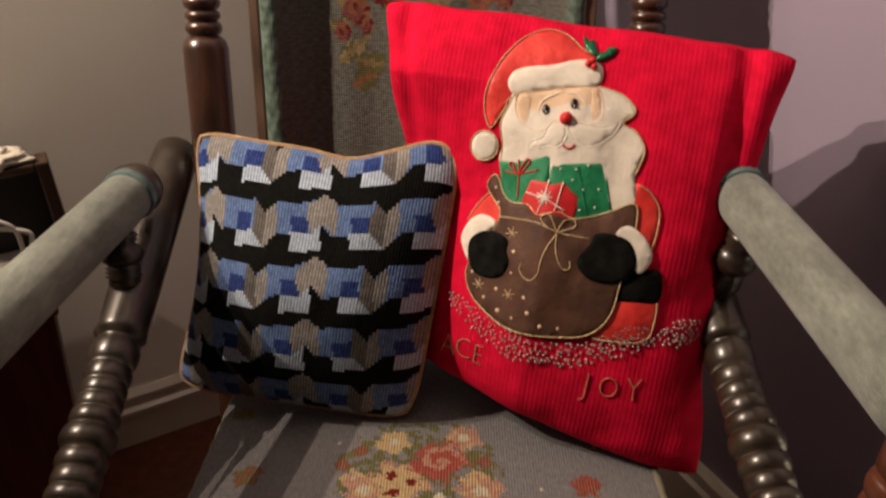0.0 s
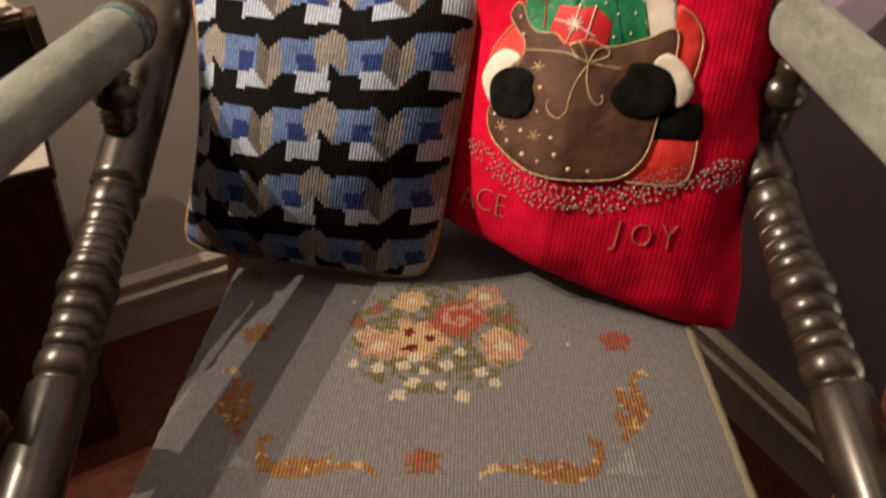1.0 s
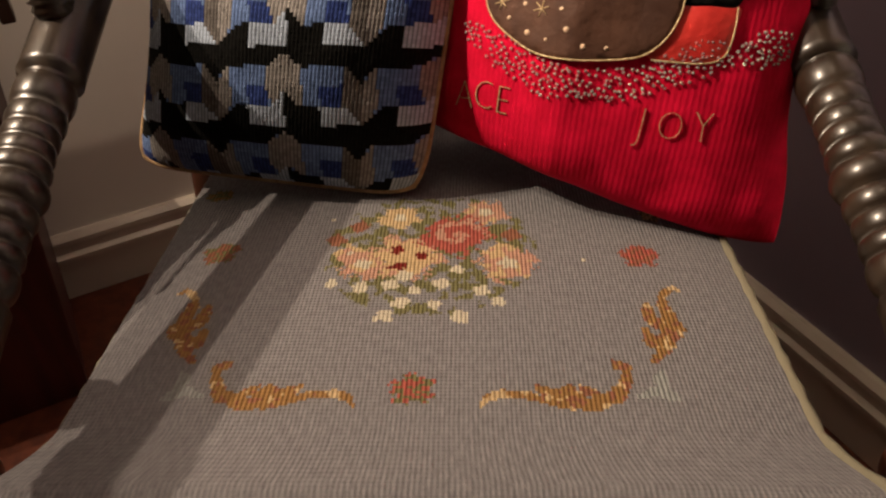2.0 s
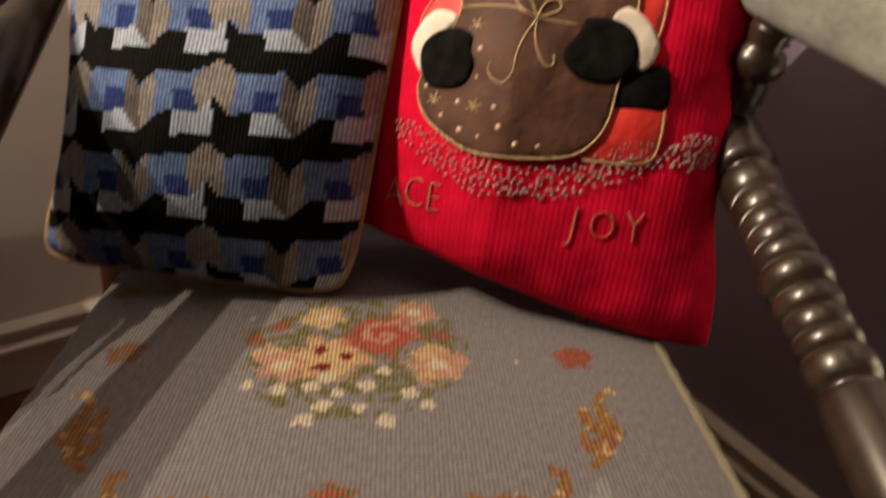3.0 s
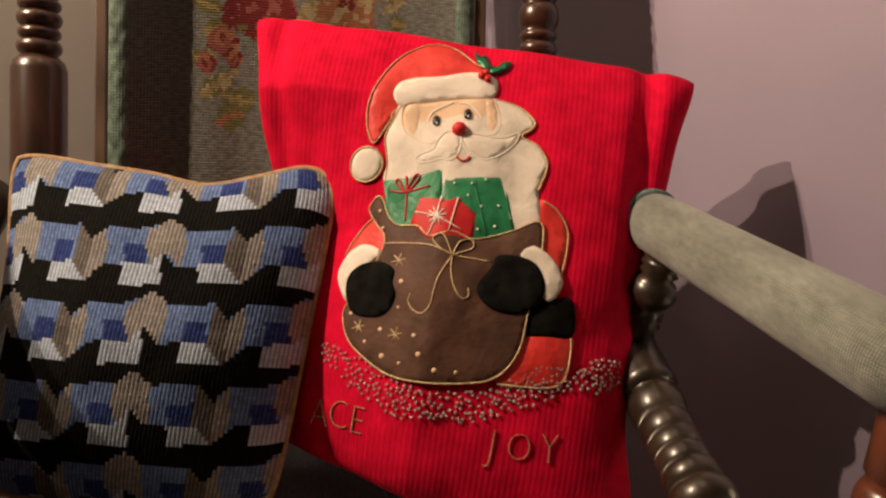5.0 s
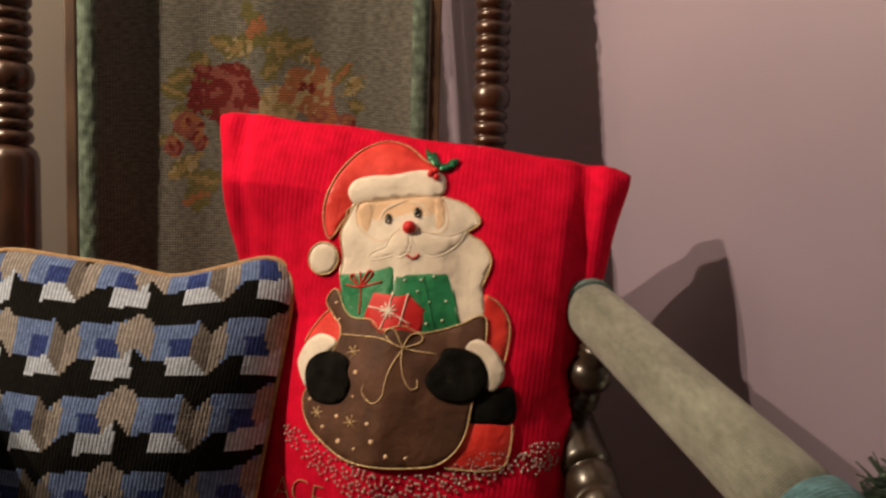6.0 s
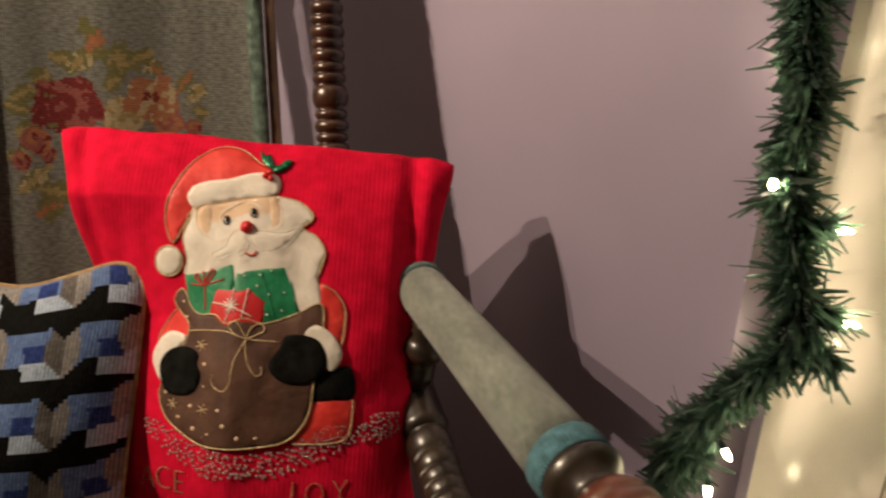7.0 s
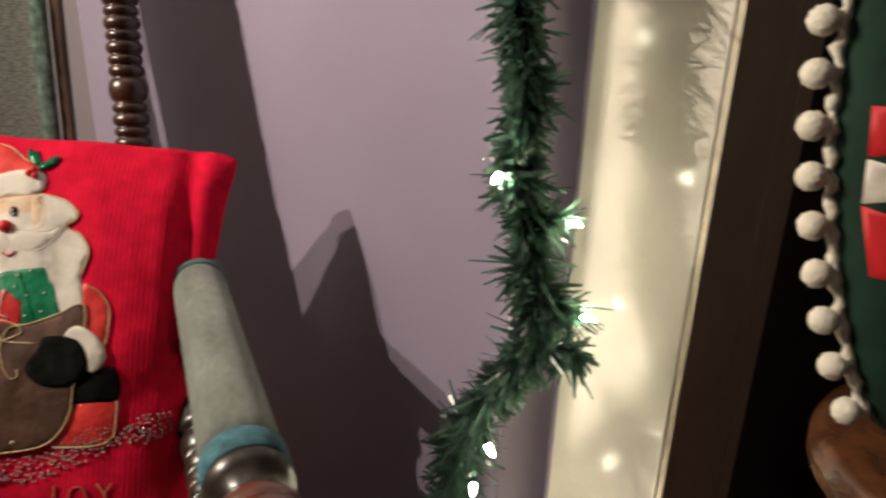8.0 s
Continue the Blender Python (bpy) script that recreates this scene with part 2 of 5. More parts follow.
def wall_block(name, r0, r1, l0, l1, z0, z1, mat):
    ob = part(name, slab([on_plan(r0, l0), on_plan(r1, l0), on_plan(r1, l1), on_plan(r0, l1)], z1 - z0, z0), mat)
    return tagged(ob, kind="structure")


DW = 0.872                      # the doorway's wall is set back behind the purple wall's end
DOOR_L = 0.037                  # the doorway's far jamb, as a distance along the grey wall's normal
END_L = 0.186                   # where the purple wall ends
tagged(wall_block("wall_left", -3.2, DR + 0.15, DL, DL + 0.15, 0, 2.6, M_WALL_L), "grey painted plaster wall behind the chair", "wall")
tagged(wall_block("wall_right", DR, DR + 0.15, END_L, DL, 0, 2.6, M_WALL), "purple painted plaster wall with soft lamp shadows", "wall")
tagged(wall_block("wall_recess", DW, DW + 0.17, DOOR_L, END_L - 0.001, 0, 2.6, M_WALL), "purple painted wall set back beside the doorway", "wall")
tagged(wall_block("wall_right_far", DW, DW + 0.15, -2.6, DOOR_L - 0.85, 0, 2.6, M_WALL), "purple painted plaster wall beyond the doorway", "wall")
tagged(wall_block("wall_above_door", DW, DW + 0.15, DOOR_L - 0.85, DOOR_L, 2.08, 2.6, M_WALL), "purple painted wall above the doorway", "wall")
tagged(wall_block("wall_behind", -3.2, DR + 0.15, -2.75, -2.6, 0, 2.6, M_CLOSE), "unseen wall that closes the room, coloured dark to cut bounced light", "wall")
tagged(wall_block("wall_side", -3.35, -3.2, -2.75, DL + 0.15, 0, 2.6, M_CLOSE), "unseen wall that closes the room, coloured dark to cut bounced light", "wall")
tagged(wall_block("ceiling", -3.35, DR + 2.3, -2.75, DL + 0.15, 2.6, 2.7, M_CEIL), "white ceiling", "ceiling")
# The doorway's gloom comes from the dark colour of these walls.
tagged(wall_block("wall_hall", DR + 2.0, DR + 2.15, -2.75, DL + 0.15, 0, 2.6, M_CLOSE), "wall of the room beyond the doorway, its darkness put into the paint", "wall")
tagged(wall_block("wall_hall_side", DW + 0.17, DR + 2.0, DOOR_L + 0.1, DOOR_L + 0.25, 0, 2.6, M_CLOSE), "side wall beyond the doorway, its darkness put into the paint", "wall")
tagged(wall_block("wall_hall_end", DW + 0.15, DR + 2.0, -2.75, -2.6, 0, 2.6, M_CLOSE), "end wall beyond the doorway, its darkness put into the paint", "wall")

# ---- floor ----
floor = tagged(wall_block("floor", -3.35, DR + 2.3, -2.75, DL + 0.15, -0.05, 0.0, M_FLOOR), "red-brown varnished wooden floor", "floor")

# ---- the chair ----
CX = -0.027
chair = tagged(new("rocking_chair"), "antique dark turned-wood rocking chair with needlepoint seat and velvet arms", "chair")
chair.location = (CX, 0.5, 0.0)


def chair_part(name, bm, mat, label="", smooth=True, parent=None):
    bmesh.ops.translate(bm, verts=bm.verts[:], vec=(-CX, -0.5, 0.0))
    ob = part(name, bm, mat, parent or chair, label, smooth)
    return ob


def seat_z(y):
    return 0.4542 - 0.123 * (y - 0.494)


SEAT_W = 0.245
SEAT_X = -0.017


def cloth_grid(nx, ny, place):
    """A cloth sheet from place(i/nx, j/ny) with UV in metres."""
    bm = bmesh.new()
    uv = bm.loops.layers.uv.new("cloth")
    vs = [[bm.verts.new(place(i / nx, j / ny)) for i in range(nx + 1)] for j in range(ny + 1)]
    return bm, uv, vs


def flare(y):
    """The seat widens towards its front edge."""
    return 0.026 * (max(0.0, 0.350 - y) / 0.045) ** 1.6 if y > 0.305 else 0.026


def seat_place(s, t):
    y = 0.90 - 0.64 * t
    x = SEAT_X + (2 * s - 1) * (SEAT_W + flare(y))
    edge = abs(2 * s - 1)
    z = seat_z(y) - 0.006 * edge ** 6
    if y < 0.30:
        d = (0.30 - y) / 0.04
        z = seat_z(0.30) - 0.004 * d - 0.02 * max(0, d) ** 2
        y = 0.30 - 0.03 * math.sin(min(d, 1.0) * math.pi / 2)
    return (x, y, z)


SEAT_PITCH = 0.0033
YARN = [M_CLOTH, upright("coral_wool", (0.292, 0.073, 0.056), SEAT_PITCH), upright("pink_wool", (0.378, 0.215, 0.155), SEAT_PITCH), upright("straw_wool", (0.430, 0.318, 0.172), SEAT_PITCH),
        upright("maroon_wool", (0.138, 0.017, 0.013), SEAT_PITCH), upright("olive_wool", (0.129, 0.125, 0.056), SEAT_PITCH), upright("rust_wool", (0.206, 0.086, 0.052), SEAT_PITCH),
        upright("gold_wool", (0.232, 0.129, 0.047), SEAT_PITCH), upright("cream_wool", (0.447, 0.413, 0.310), SEAT_PITCH), upright("pale_grey_wool", (0.232, 0.249, 0.241), SEAT_PITCH)]
CORAL, PINK, STRAW, MAROON, OLIVE, RUST, GOLD, CREAM, PALE = range(1, 10)


def wob(x, y, k=160.0):
    return noise.noise(Vector((x * k, y * k, 0.7)))


def blossom(x, y, cx, cy, r, petals=5, turn=0.0):
    """Distance over the petal edge: under 1 is inside."""
    d = math.hypot(x - cx, y - cy)
    a = math.atan2(y - cy, x - cx)
    return d / (r * (0.86 + 0.10 * math.cos(petals * a + turn) + 0.30 * wob(x, y) + 0.22 * wob(x, y, 420)))


def stroke(x, y, path, width):
    """How near a place lies to a scroll that thins towards its ends."""
    best = 9.0
    n = len(path) - 1
    for i in range(n):
        (x0, y0), (x1, y1) = path[i], path[i + 1]
        dx, dy = x1 - x0, y1 - y0
        k = max(0, min(1, ((x - x0) * dx + (y - y0) * dy) / (dx * dx + dy * dy)))
        f = (i + k) / n
        w = width * (0.5 + 0.8 * math.sin(math.pi * min(1, f * 0.9 + 0.1)) ** 1.2)
        best = min(best, math.hypot(x - x0 - dx * k, y - y0 - dy * k) / (w * (1 + 0.45 * wob(x, y, 220))))
    return best


WHITE_BUDS = [(-0.104, 0.503), (-0.08, 0.497), (-0.057, 0.501), (-0.036, 0.494), (-0.058, 0.461), (-0.047, 0.478), (-0.02, 0.475), (-0.015, 0.502), (0.017, 0.492), (0.03, 0.479), (0.001, 0.461), (-0.046, 0.512), (-0.002, 0.522)]
SCROLLS = [([(-0.1420, 0.3954), (-0.1382, 0.3856), (-0.1302, 0.3756), (-0.1171, 0.3695), (-0.1009, 0.3690), (-0.0840, 0.3730), (-0.0700, 0.3770)], 0.0048),
           ([(-0.1416, 0.3935), (-0.1424, 0.4030), (-0.1373, 0.4063), (-0.1350, 0.4109)], 0.0036),
           ([(-0.1108, 0.3718), (-0.1023, 0.3803), (-0.0942, 0.3823)], 0.0046), ([(-0.0990, 0.3703), (-0.0888, 0.3782), (-0.0797, 0.3856)], 0.0044), ([(-0.1233, 0.3757), (-0.1148, 0.3800), (-0.1088, 0.3850)], 0.0036),
           ([(-0.1830, 0.4800), (-0.1835, 0.4607), (-0.1815, 0.4426), (-0.1747, 0.4254), (-0.1628, 0.4103)], 0.0054),
           ([(-0.1706, 0.4742), (-0.1706, 0.4558), (-0.1753, 0.4443)], 0.0042), ([(-0.1640, 0.4444), (-0.1667, 0.4290), (-0.1720, 0.4260)], 0.0040), ([(-0.1870, 0.4560), (-0.1890, 0.4450), (-0.1830, 0.4340)], 0.0036)]
CURLS = [([(-0.0880, 0.3735), (-0.0701, 0.3774), (-0.0540, 0.3783), (-0.0456, 0.3738), (-0.0420, 0.3663)], 0.0030), ([(-0.1795, 0.4736), (-0.1862, 0.4890), (-0.1947, 0.4961), (-0.1995, 0.4920)], 0.0028)]
SPRIGS = [([(-0.1720, 0.3747), (-0.1620, 0.3809), (-0.1468, 0.3764)], 0.0042), ([(-0.1662, 0.3838), (-0.1630, 0.3931), (-0.1671, 0.3993)], 0.0036)]


def seat_colour(x, y):
    """Which yarn the seat's picture has at a place of the plan."""
    for k, (bx, by) in enumerate(WHITE_BUDS):
        if blossom(x, y, bx, by, 0.0082 if k % 3 else 0.0066, 4, k) < 1:
            return CREAM
    d = blossom(x, y, -0.004, 0.575, 0.033, 5, 1.0)
    if d < 1:
        swirl = math.sin(math.atan2(y - 0.578, x + 0.001) * 1.0 + d * 9.0)
        return PINK if (swirl > 0.45 and d < 0.85) or d < 0.16 else CORAL
    d = blossom(x, y, -0.046, 0.540, 0.035, 6, 0.4)
    if d < 1:
        return MAROON if 0.28 < d < 0.62 and math.sin(math.atan2(y - 0.54, x + 0.046) * 3 + 1) > 0.25 else (PINK if d > 0.85 else STRAW)
    for cx, cy, r, a in ((-0.081, 0.531, 0.024, PINK), (0.039, 0.530, 0.027, PINK), (-0.056, 0.604, 0.020, STRAW), (0.022, 0.612, 0.023, PINK), (0.035, 0.545, 0.017, STRAW), (-0.094, 0.545, 0.015, PINK)):
        d = blossom(x, y, cx, cy, r, 5, cx * 90)
        if d < 1:
            return CREAM if d < 0.35 else (a if wob(x, y, 120) > -0.25 else STRAW)
    for cx, cy in ((-0.091, 0.590), (0.044, 0.573), (-0.109, 0.566)):
        if blossom(x, y, cx, cy, 0.010, 4, 1) < 1:
            return RUST
    e = ((x + 0.026) / 0.092) ** 2 + ((y - 0.552) / 0.092) ** 2
    if e < 1 and wob(x, y, 95) + 0.55 * wob(y, x, 210) > -0.06 + 0.5 * max(0, e - 0.45):
        return OLIVE
    m = abs(x - CX)
    xs = CX - m
    if y > 0.51 or y < 0.355:
        scrolled = False
    else:
        scrolled = min(stroke(xs - CX, y, path, w) for path, w in SCROLLS) < 1
    if scrolled:
        return (GOLD if wob(x, y, 200) > -0.22 else RUST) if wob(x, y, 170) < 0.38 else STRAW
    if 0.355 < y < 0.51 and min(stroke(xs - CX, y, path, w) for path, w in CURLS) < 1:
        return STRAW if wob(x, y, 90) > -0.1 else GOLD
    for cx, cy, r, a, b in ((-0.207, 0.550, 0.017, RUST, OLIVE), (0.150, 0.541, 0.017, CORAL, RUST), (-0.237, 0.652, 0.014, OLIVE, GOLD), (0.172, 0.606, 0.012, STRAW, OLIVE), (-0.031, 0.383, 0.017, CORAL, OLIVE)):
        d = blossom(x, y, cx, cy, r, 5, cx * 70)
        if d < 1:
            return a if wob(x, y, 260) > -0.05 else b
    if 0.36 < y < 0.41 and min(stroke(xs - CX, y, path, w) for path, w in SPRIGS) < 1:
        return PALE
    if math.hypot(x + 0.117, y - 0.601) < 0.0022 or math.hypot(x - 0.103, y - 0.534) < 0.0022:
        return CREAM
    return 0


NX, NY = 250, 280
bm, uvl, vs = cloth_grid(NX, NY, seat_place)
for j in range(NY):
    for i in range(NX):
        f = bm.faces.new((vs[j][i], vs[j + 1][i], vs[j + 1][i + 1], vs[j][i + 1]))
        for lp, (a, b) in zip(f.loops, ((i, j), (i, j + 1), (i + 1, j + 1), (i + 1, j))):
            lp[uvl].uv = (a * 2 * SEAT_W / NX, b * 0.64 / NY)
        p = f.calc_center_median()
        f.material_index = seat_colour(p.x, p.y)
seat = chair_part("seat", bm, YARN, "blue-grey needlepoint seat with flower bouquet and gold scrolls")
for side in (-1, 1):
    rail = [(SEAT_X + side * (SEAT_W + 0.0005 + flare(y)), y, seat_z(y) - (0.008 if side > 0 else 0.011)) for y in np.linspace(0.88, 0.30, 60)]
    rail += [(SEAT_X + side * (SEAT_W + 0.027), 0.285, seat_z(0.30) - 0.014), (SEAT_X + side * (SEAT_W + 0.027), 0.272, seat_z(0.30) - 0.030)]
    chair_part("edging", tube(rail, [(0.0046 if side > 0 else 0.0028) + 0.0008 * math.sin(k * 2.3) for k in range(62)], 8), M_EDGE, "yellowish woven edging along the seat", parent=seat)

bm = slab([(SEAT_X - SEAT_W + 0.004, 0.285), (SEAT_X + SEAT_W - 0.004, 0.285), (SEAT_X + SEAT_W - 0.004, 0.89), (SEAT_X - SEAT_W + 0.004, 0.89)], 0.05, 0.0)
for v in bm.verts:
    v.co.z += seat_z(v.co.y) - 0.062
chair_part("seat_frame", bm, M_WOOD, smooth=False)


# posts of the back
def post_y(z):
    return 0.89 + 0.27 * (z - 0.86)


for side in (-1, 1):
    x = CX + side * 0.2545
    a, b = (x, post_y(0.30), 0.30), (x, post_y(1.45), 1.45)
    s = math.hypot(1, 0.27)
    prof = [(0, 0.024), (0.05 * s, 0.026), ((0.800 - 0.30) * s, 0.026), ((0.808 - 0.30) * s, 0.0235), ((0.814 - 0.30) * s, 0.017)]
    d = prof[-1][0]
    for k in range(3):
        run, d = bead_run(d, [(0.016, 0.0210), (0.012, 0.0200), (0.016, 0.0210), (0.012, 0.0200), (0.030, 0.0222), (0.014, 0.0205), (0.012, 0.0200), (0.016, 0.0210), (0.012, 0.0200)], 0.02, 0.0150)
        prof += run
    prof += [(d + 0.01, 0.024), (1.10 * s, 0.022), (1.13 * s, 0.012), (1.15 * s, 0.002)]
    chair_part("back_post", turned(a, b, prof), M_POST)

# diagonal side rails with turned beads
for side in (-1, 1):
    def on_rail(y):
        return (CX + 0.319 + 0.092 * (0.575 - y) if side > 0 else CX - 0.310, y, 0.577 + 0.375 * (y - 0.608))
    a, b = on_rail(0.868), on_rail(0.05)
    k = math.hypot(1, 0.375)
    prof = [(0, 0.020), (0.006, 0.0255), (0.03, 0.0268), (0.262, 0.0262), (0.270, 0.0266), (0.273, 0.0215)]
    run, d = bead_run(0.2735 if side > 0 else 0.277, [(0.0285, 0.0248), (0.0188, 0.0232), (0.0149, 0.0226), (0.0145, 0.0226), (0.0165, 0.0238), (0.0245, 0.0268), (0.0185, 0.0244), (0.0165, 0.0232), (0.0155, 0.0238), (0.0250, 0.0250)], 0.03, 0.0208)
    prof += run + [(d + 0.003, 0.0218), (d + 0.008, 0.0252), (0.59 * k, 0.0262), (0.808 * k, 0.026), (0.818 * k, 0.018)]
    chair_part("side_rail", turned(a, b, prof), M_WOOD)

# velvet-covered arms
M_OLDTEAL = thread("faded_teal_braid", (0.12, 0.18, 0.18), 0.003, 0.35, 0.8)
for side in (-1, 1):
    far = (CX + 0.322, 0.685, 0.717) if side > 0 else (-0.335, 0.712, 0.696)
    near = (CX + 0.354, 0.372, 0.720) if side > 0 else (-0.381, 0.367, 0.702)
    fat = 0.0 if side > 0 else 0.0005
    f, n = Vector(far), Vector(near)
    t = (n - f).normalized()
    prof = [(0, 0.022), (0.004, 0.0255), (0.02, 0.0268), (0.15, 0.0275), ((n - f).length - 0.02, 0.0288 + fat), ((n - f).length, 0.028 + fat)]
    chair_part("armrest", turned(far, near, prof), M_ARM, "tubular armrest in worn pale grey-green velvet")
    chair_part("braid", turned(n, n + t * 0.024, [(0, 0.028 + fat), (0.002, 0.031 + fat), (0.022, 0.031 + fat), (0.024, 0.028 + fat)]), M_TEAL, "teal braid round the armrest's end")
    chair_part("braid", turned(f - t * 0.006, f + t * 0.006, [(0, 0.0255), (0.002, 0.028), (0.010, 0.029), (0.012, 0.027)]), M_OLDTEAL, "faded grey-teal braid")
    chair_part("end_cap", turned(f, f - t * 0.035, [(0, 0.027), (0.012, 0.029), (0.025, 0.025), (0.033, 0.014), (0.035, 0.002)]), M_WOOD)
    p = n + t * 0.022
    chair_part("knob_neck", turned(p, p + t * 0.031, [(0, 0.029), (0.008, 0.031), (0.014, 0.026), (0.022, 0.019), (0.028, 0.019), (0.031, 0.021)]), M_WOOD, "dark turned neck")
    chair_part("arm_knob", turned(p + t * 0.031, p + t * 0.09, [(0, 0.021), (0.004, 0.0265), (0.012, 0.0305), (0.019, 0.0312), (0.021, 0.0296), (0.023, 0.0312), (0.032, 0.0314), (0.034, 0.0298), (0.036, 0.0310), (0.044, 0.0295), (0.051, 0.026), (0.059, 0.010)]), M_REDWOOD, "turned red-brown wooden knob with cut rings")
    foot = Vector((CX + side * 0.311, 0.655, 0.577 + 0.375 * 0.047 + 0.02))
    top = f + t * 0.035 - Vector((0, 0, 0.026))
    L = (foot - top).length
    chair_part("arm_spindle", turned(top, foot, [(0, 0.014), (0.08 * L, 0.018), (0.12 * L, 0.014), (0.16 * L, 0.0175), (0.20 * L, 0.0130), (0.28 * L, 0.0195), (0.40 * L, 0.0228), (0.50 * L, 0.0200), (0.57 * L, 0.0148), (0.60 * L, 0.0145), (0.63 * L, 0.0178), (0.66 * L, 0.0142), (0.70 * L, 0.0182), (0.74 * L, 0.0146), (0.78 * L, 0.0186), (0.82 * L, 0.0150), (0.90 * L, 0.0165), (L, 0.012)]), M_WOOD)

# woven back
def back_place(s, t):
    z = 0.44 + 0.98 * t
    q = abs(2 * s - 1)
    fold = (0.009 * noise.noise(Vector((s * 6.0, z * 1.2, 0.3))) + 0.006 * math.exp(-((s - 0.72 - 0.03 * math.sin(z * 6.0)) / 0.06) ** 2)) * (1 - q ** 4)
    y = post_y(z) - 0.020 + 0.030 * (1 - q ** 5) + 0.004 * math.exp(-((s - 0.16) / 0.09) ** 2) + fold
    return (CX - 0.002 + (2 * s - 1) * 0.176, y, z)


BACK_PITCH = 0.0028
BYARN = [M_BACK, upright("dark_red_wool", (0.125, 0.020, 0.020), BACK_PITCH), upright("faded_rust_wool", (0.25, 0.105, 0.055), BACK_PITCH), upright("mustard_wool", (0.215, 0.160, 0.075), BACK_PITCH),
         upright("moss_wool", (0.115, 0.108, 0.045), BACK_PITCH), upright("faded_straw_wool", (0.29, 0.235, 0.140), BACK_PITCH), upright("rose_wool", (0.20, 0.066, 0.056), BACK_PITCH)]


def petals(x, z, cx, cz, rx, rz, n, turn):
    """Distance over the edge of a flower and the angle round its heart."""
    a = math.atan2((z - cz) / rz, (x - cx) / rx)
    d = math.hypot((x - cx) / rx, (z - cz) / rz)
    return d / (0.90 + 0.09 * math.cos(n * a + turn) + 0.16 * wob(x, z, 90) + 0.10 * wob(x, z, 260)), a


RED_WOOL, RUST_WOOL, MUSTARD, MOSS, STRAW_WOOL, ROSE = range(1, 7)
LEAVES = [(-0.035, 0.944, 0.011, 0.022, 0.5), (-0.050, 0.925, 0.020, 0.010, 0.6), (-0.066, 0.921, 0.018, 0.011, -0.4), (-0.012, 0.925, 0.010, 0.020, -0.3), (0.009, 0.924, 0.018, 0.011, 0.4), (0.022, 0.918, 0.016, 0.009, -0.6),
          (-0.114, 0.888, 0.016, 0.009, 0.5), (-0.120, 0.872, 0.014, 0.009, -0.4), (-0.095, 0.903, 0.012, 0.012, 0.8), (0.072, 0.887, 0.014, 0.008, 0.7), (0.060, 0.900, 0.012, 0.007, 0.9), (0.075, 0.866, 0.011, 0.008, -0.3),
          (-0.112, 0.850, 0.012, 0.010, 0.3), (-0.110, 0.795, 0.020, 0.009, 0.7), (-0.090, 0.780, 0.020, 0.011, -0.2), (-0.098, 0.762, 0.014, 0.012, 0.4), (-0.015, 0.905, 0.016, 0.009, 0.9), (-0.125, 0.822, 0.012, 0.008, 0.2)]


def back_colour(x, z):
    """Which yarn the back's bouquet has at a place."""
    d, a = petals(x, z, -0.069, 0.872, 0.043, 0.036, 5, 0.8)
    if d < 1:
        k = 0.6 * math.sin(d * 7 - 2 * a) + 1.9 * wob(x, z, 105) + 0.7 * wob(z, x, 260) + 0.6 * (x + 0.069) / 0.043
        return ROSE if k > 0.30 else (MOSS if k < -1.1 and d > 0.5 else RED_WOOL)
    d, a = petals(x, z, 0.020, 0.881, 0.033, 0.028, 5, 2.0)
    if d < 1:
        k = 0.5 * math.cos(5 * a + 2.0) + 1.9 * wob(x, z, 130)
        return RED_WOOL if d < 0.30 and k > 0 else (RUST_WOOL if k > -0.35 else STRAW_WOOL)
    d, a = petals(x, z, -0.012, 0.861, 0.026, 0.026, 4, 0.4)
    if d < 1:
        return MUSTARD if wob(x, z, 120) > 0.12 or d < 0.22 else STRAW_WOOL
    d, a = petals(x, z, 0.037, 0.856, 0.021, 0.020, 4, 1.1)
    if d < 1:
        return ROSE if math.sin(d * 8 + a) > 0.2 else RUST_WOOL
    for cx, cz, r in ((-0.106, 0.838, 0.017), (-0.122, 0.815, 0.012), (0.066, 0.848, 0.010), (-0.095, 0.822, 0.011)):
        d, a = petals(x, z, cx, cz, r, r, 4, cx * 60)
        if d < 1:
            return ROSE if math.sin(d * 6 + a) > 0.1 else (RUST_WOOL if wob(x, z, 120) > -0.1 else RED_WOOL)
    for k, (cx, cz, rx, rz, turn) in enumerate(LEAVES):
        dx, dz = x - cx, z - cz
        u, v = dx * math.cos(turn) + dz * math.sin(turn), dz * math.cos(turn) - dx * math.sin(turn)
        if (u / rx) ** 2 + (v / rz) ** 2 < 1.1 + 1.0 * wob(x, z, 170):
            return (MUSTARD if k % 5 else RUST_WOOL) if abs(v) < (0.34 + 0.5 * wob(x, z, 200)) * rz else (STRAW_WOOL if k % 4 == 1 and wob(x, z, 160) > 0 else MOSS)
    return 0


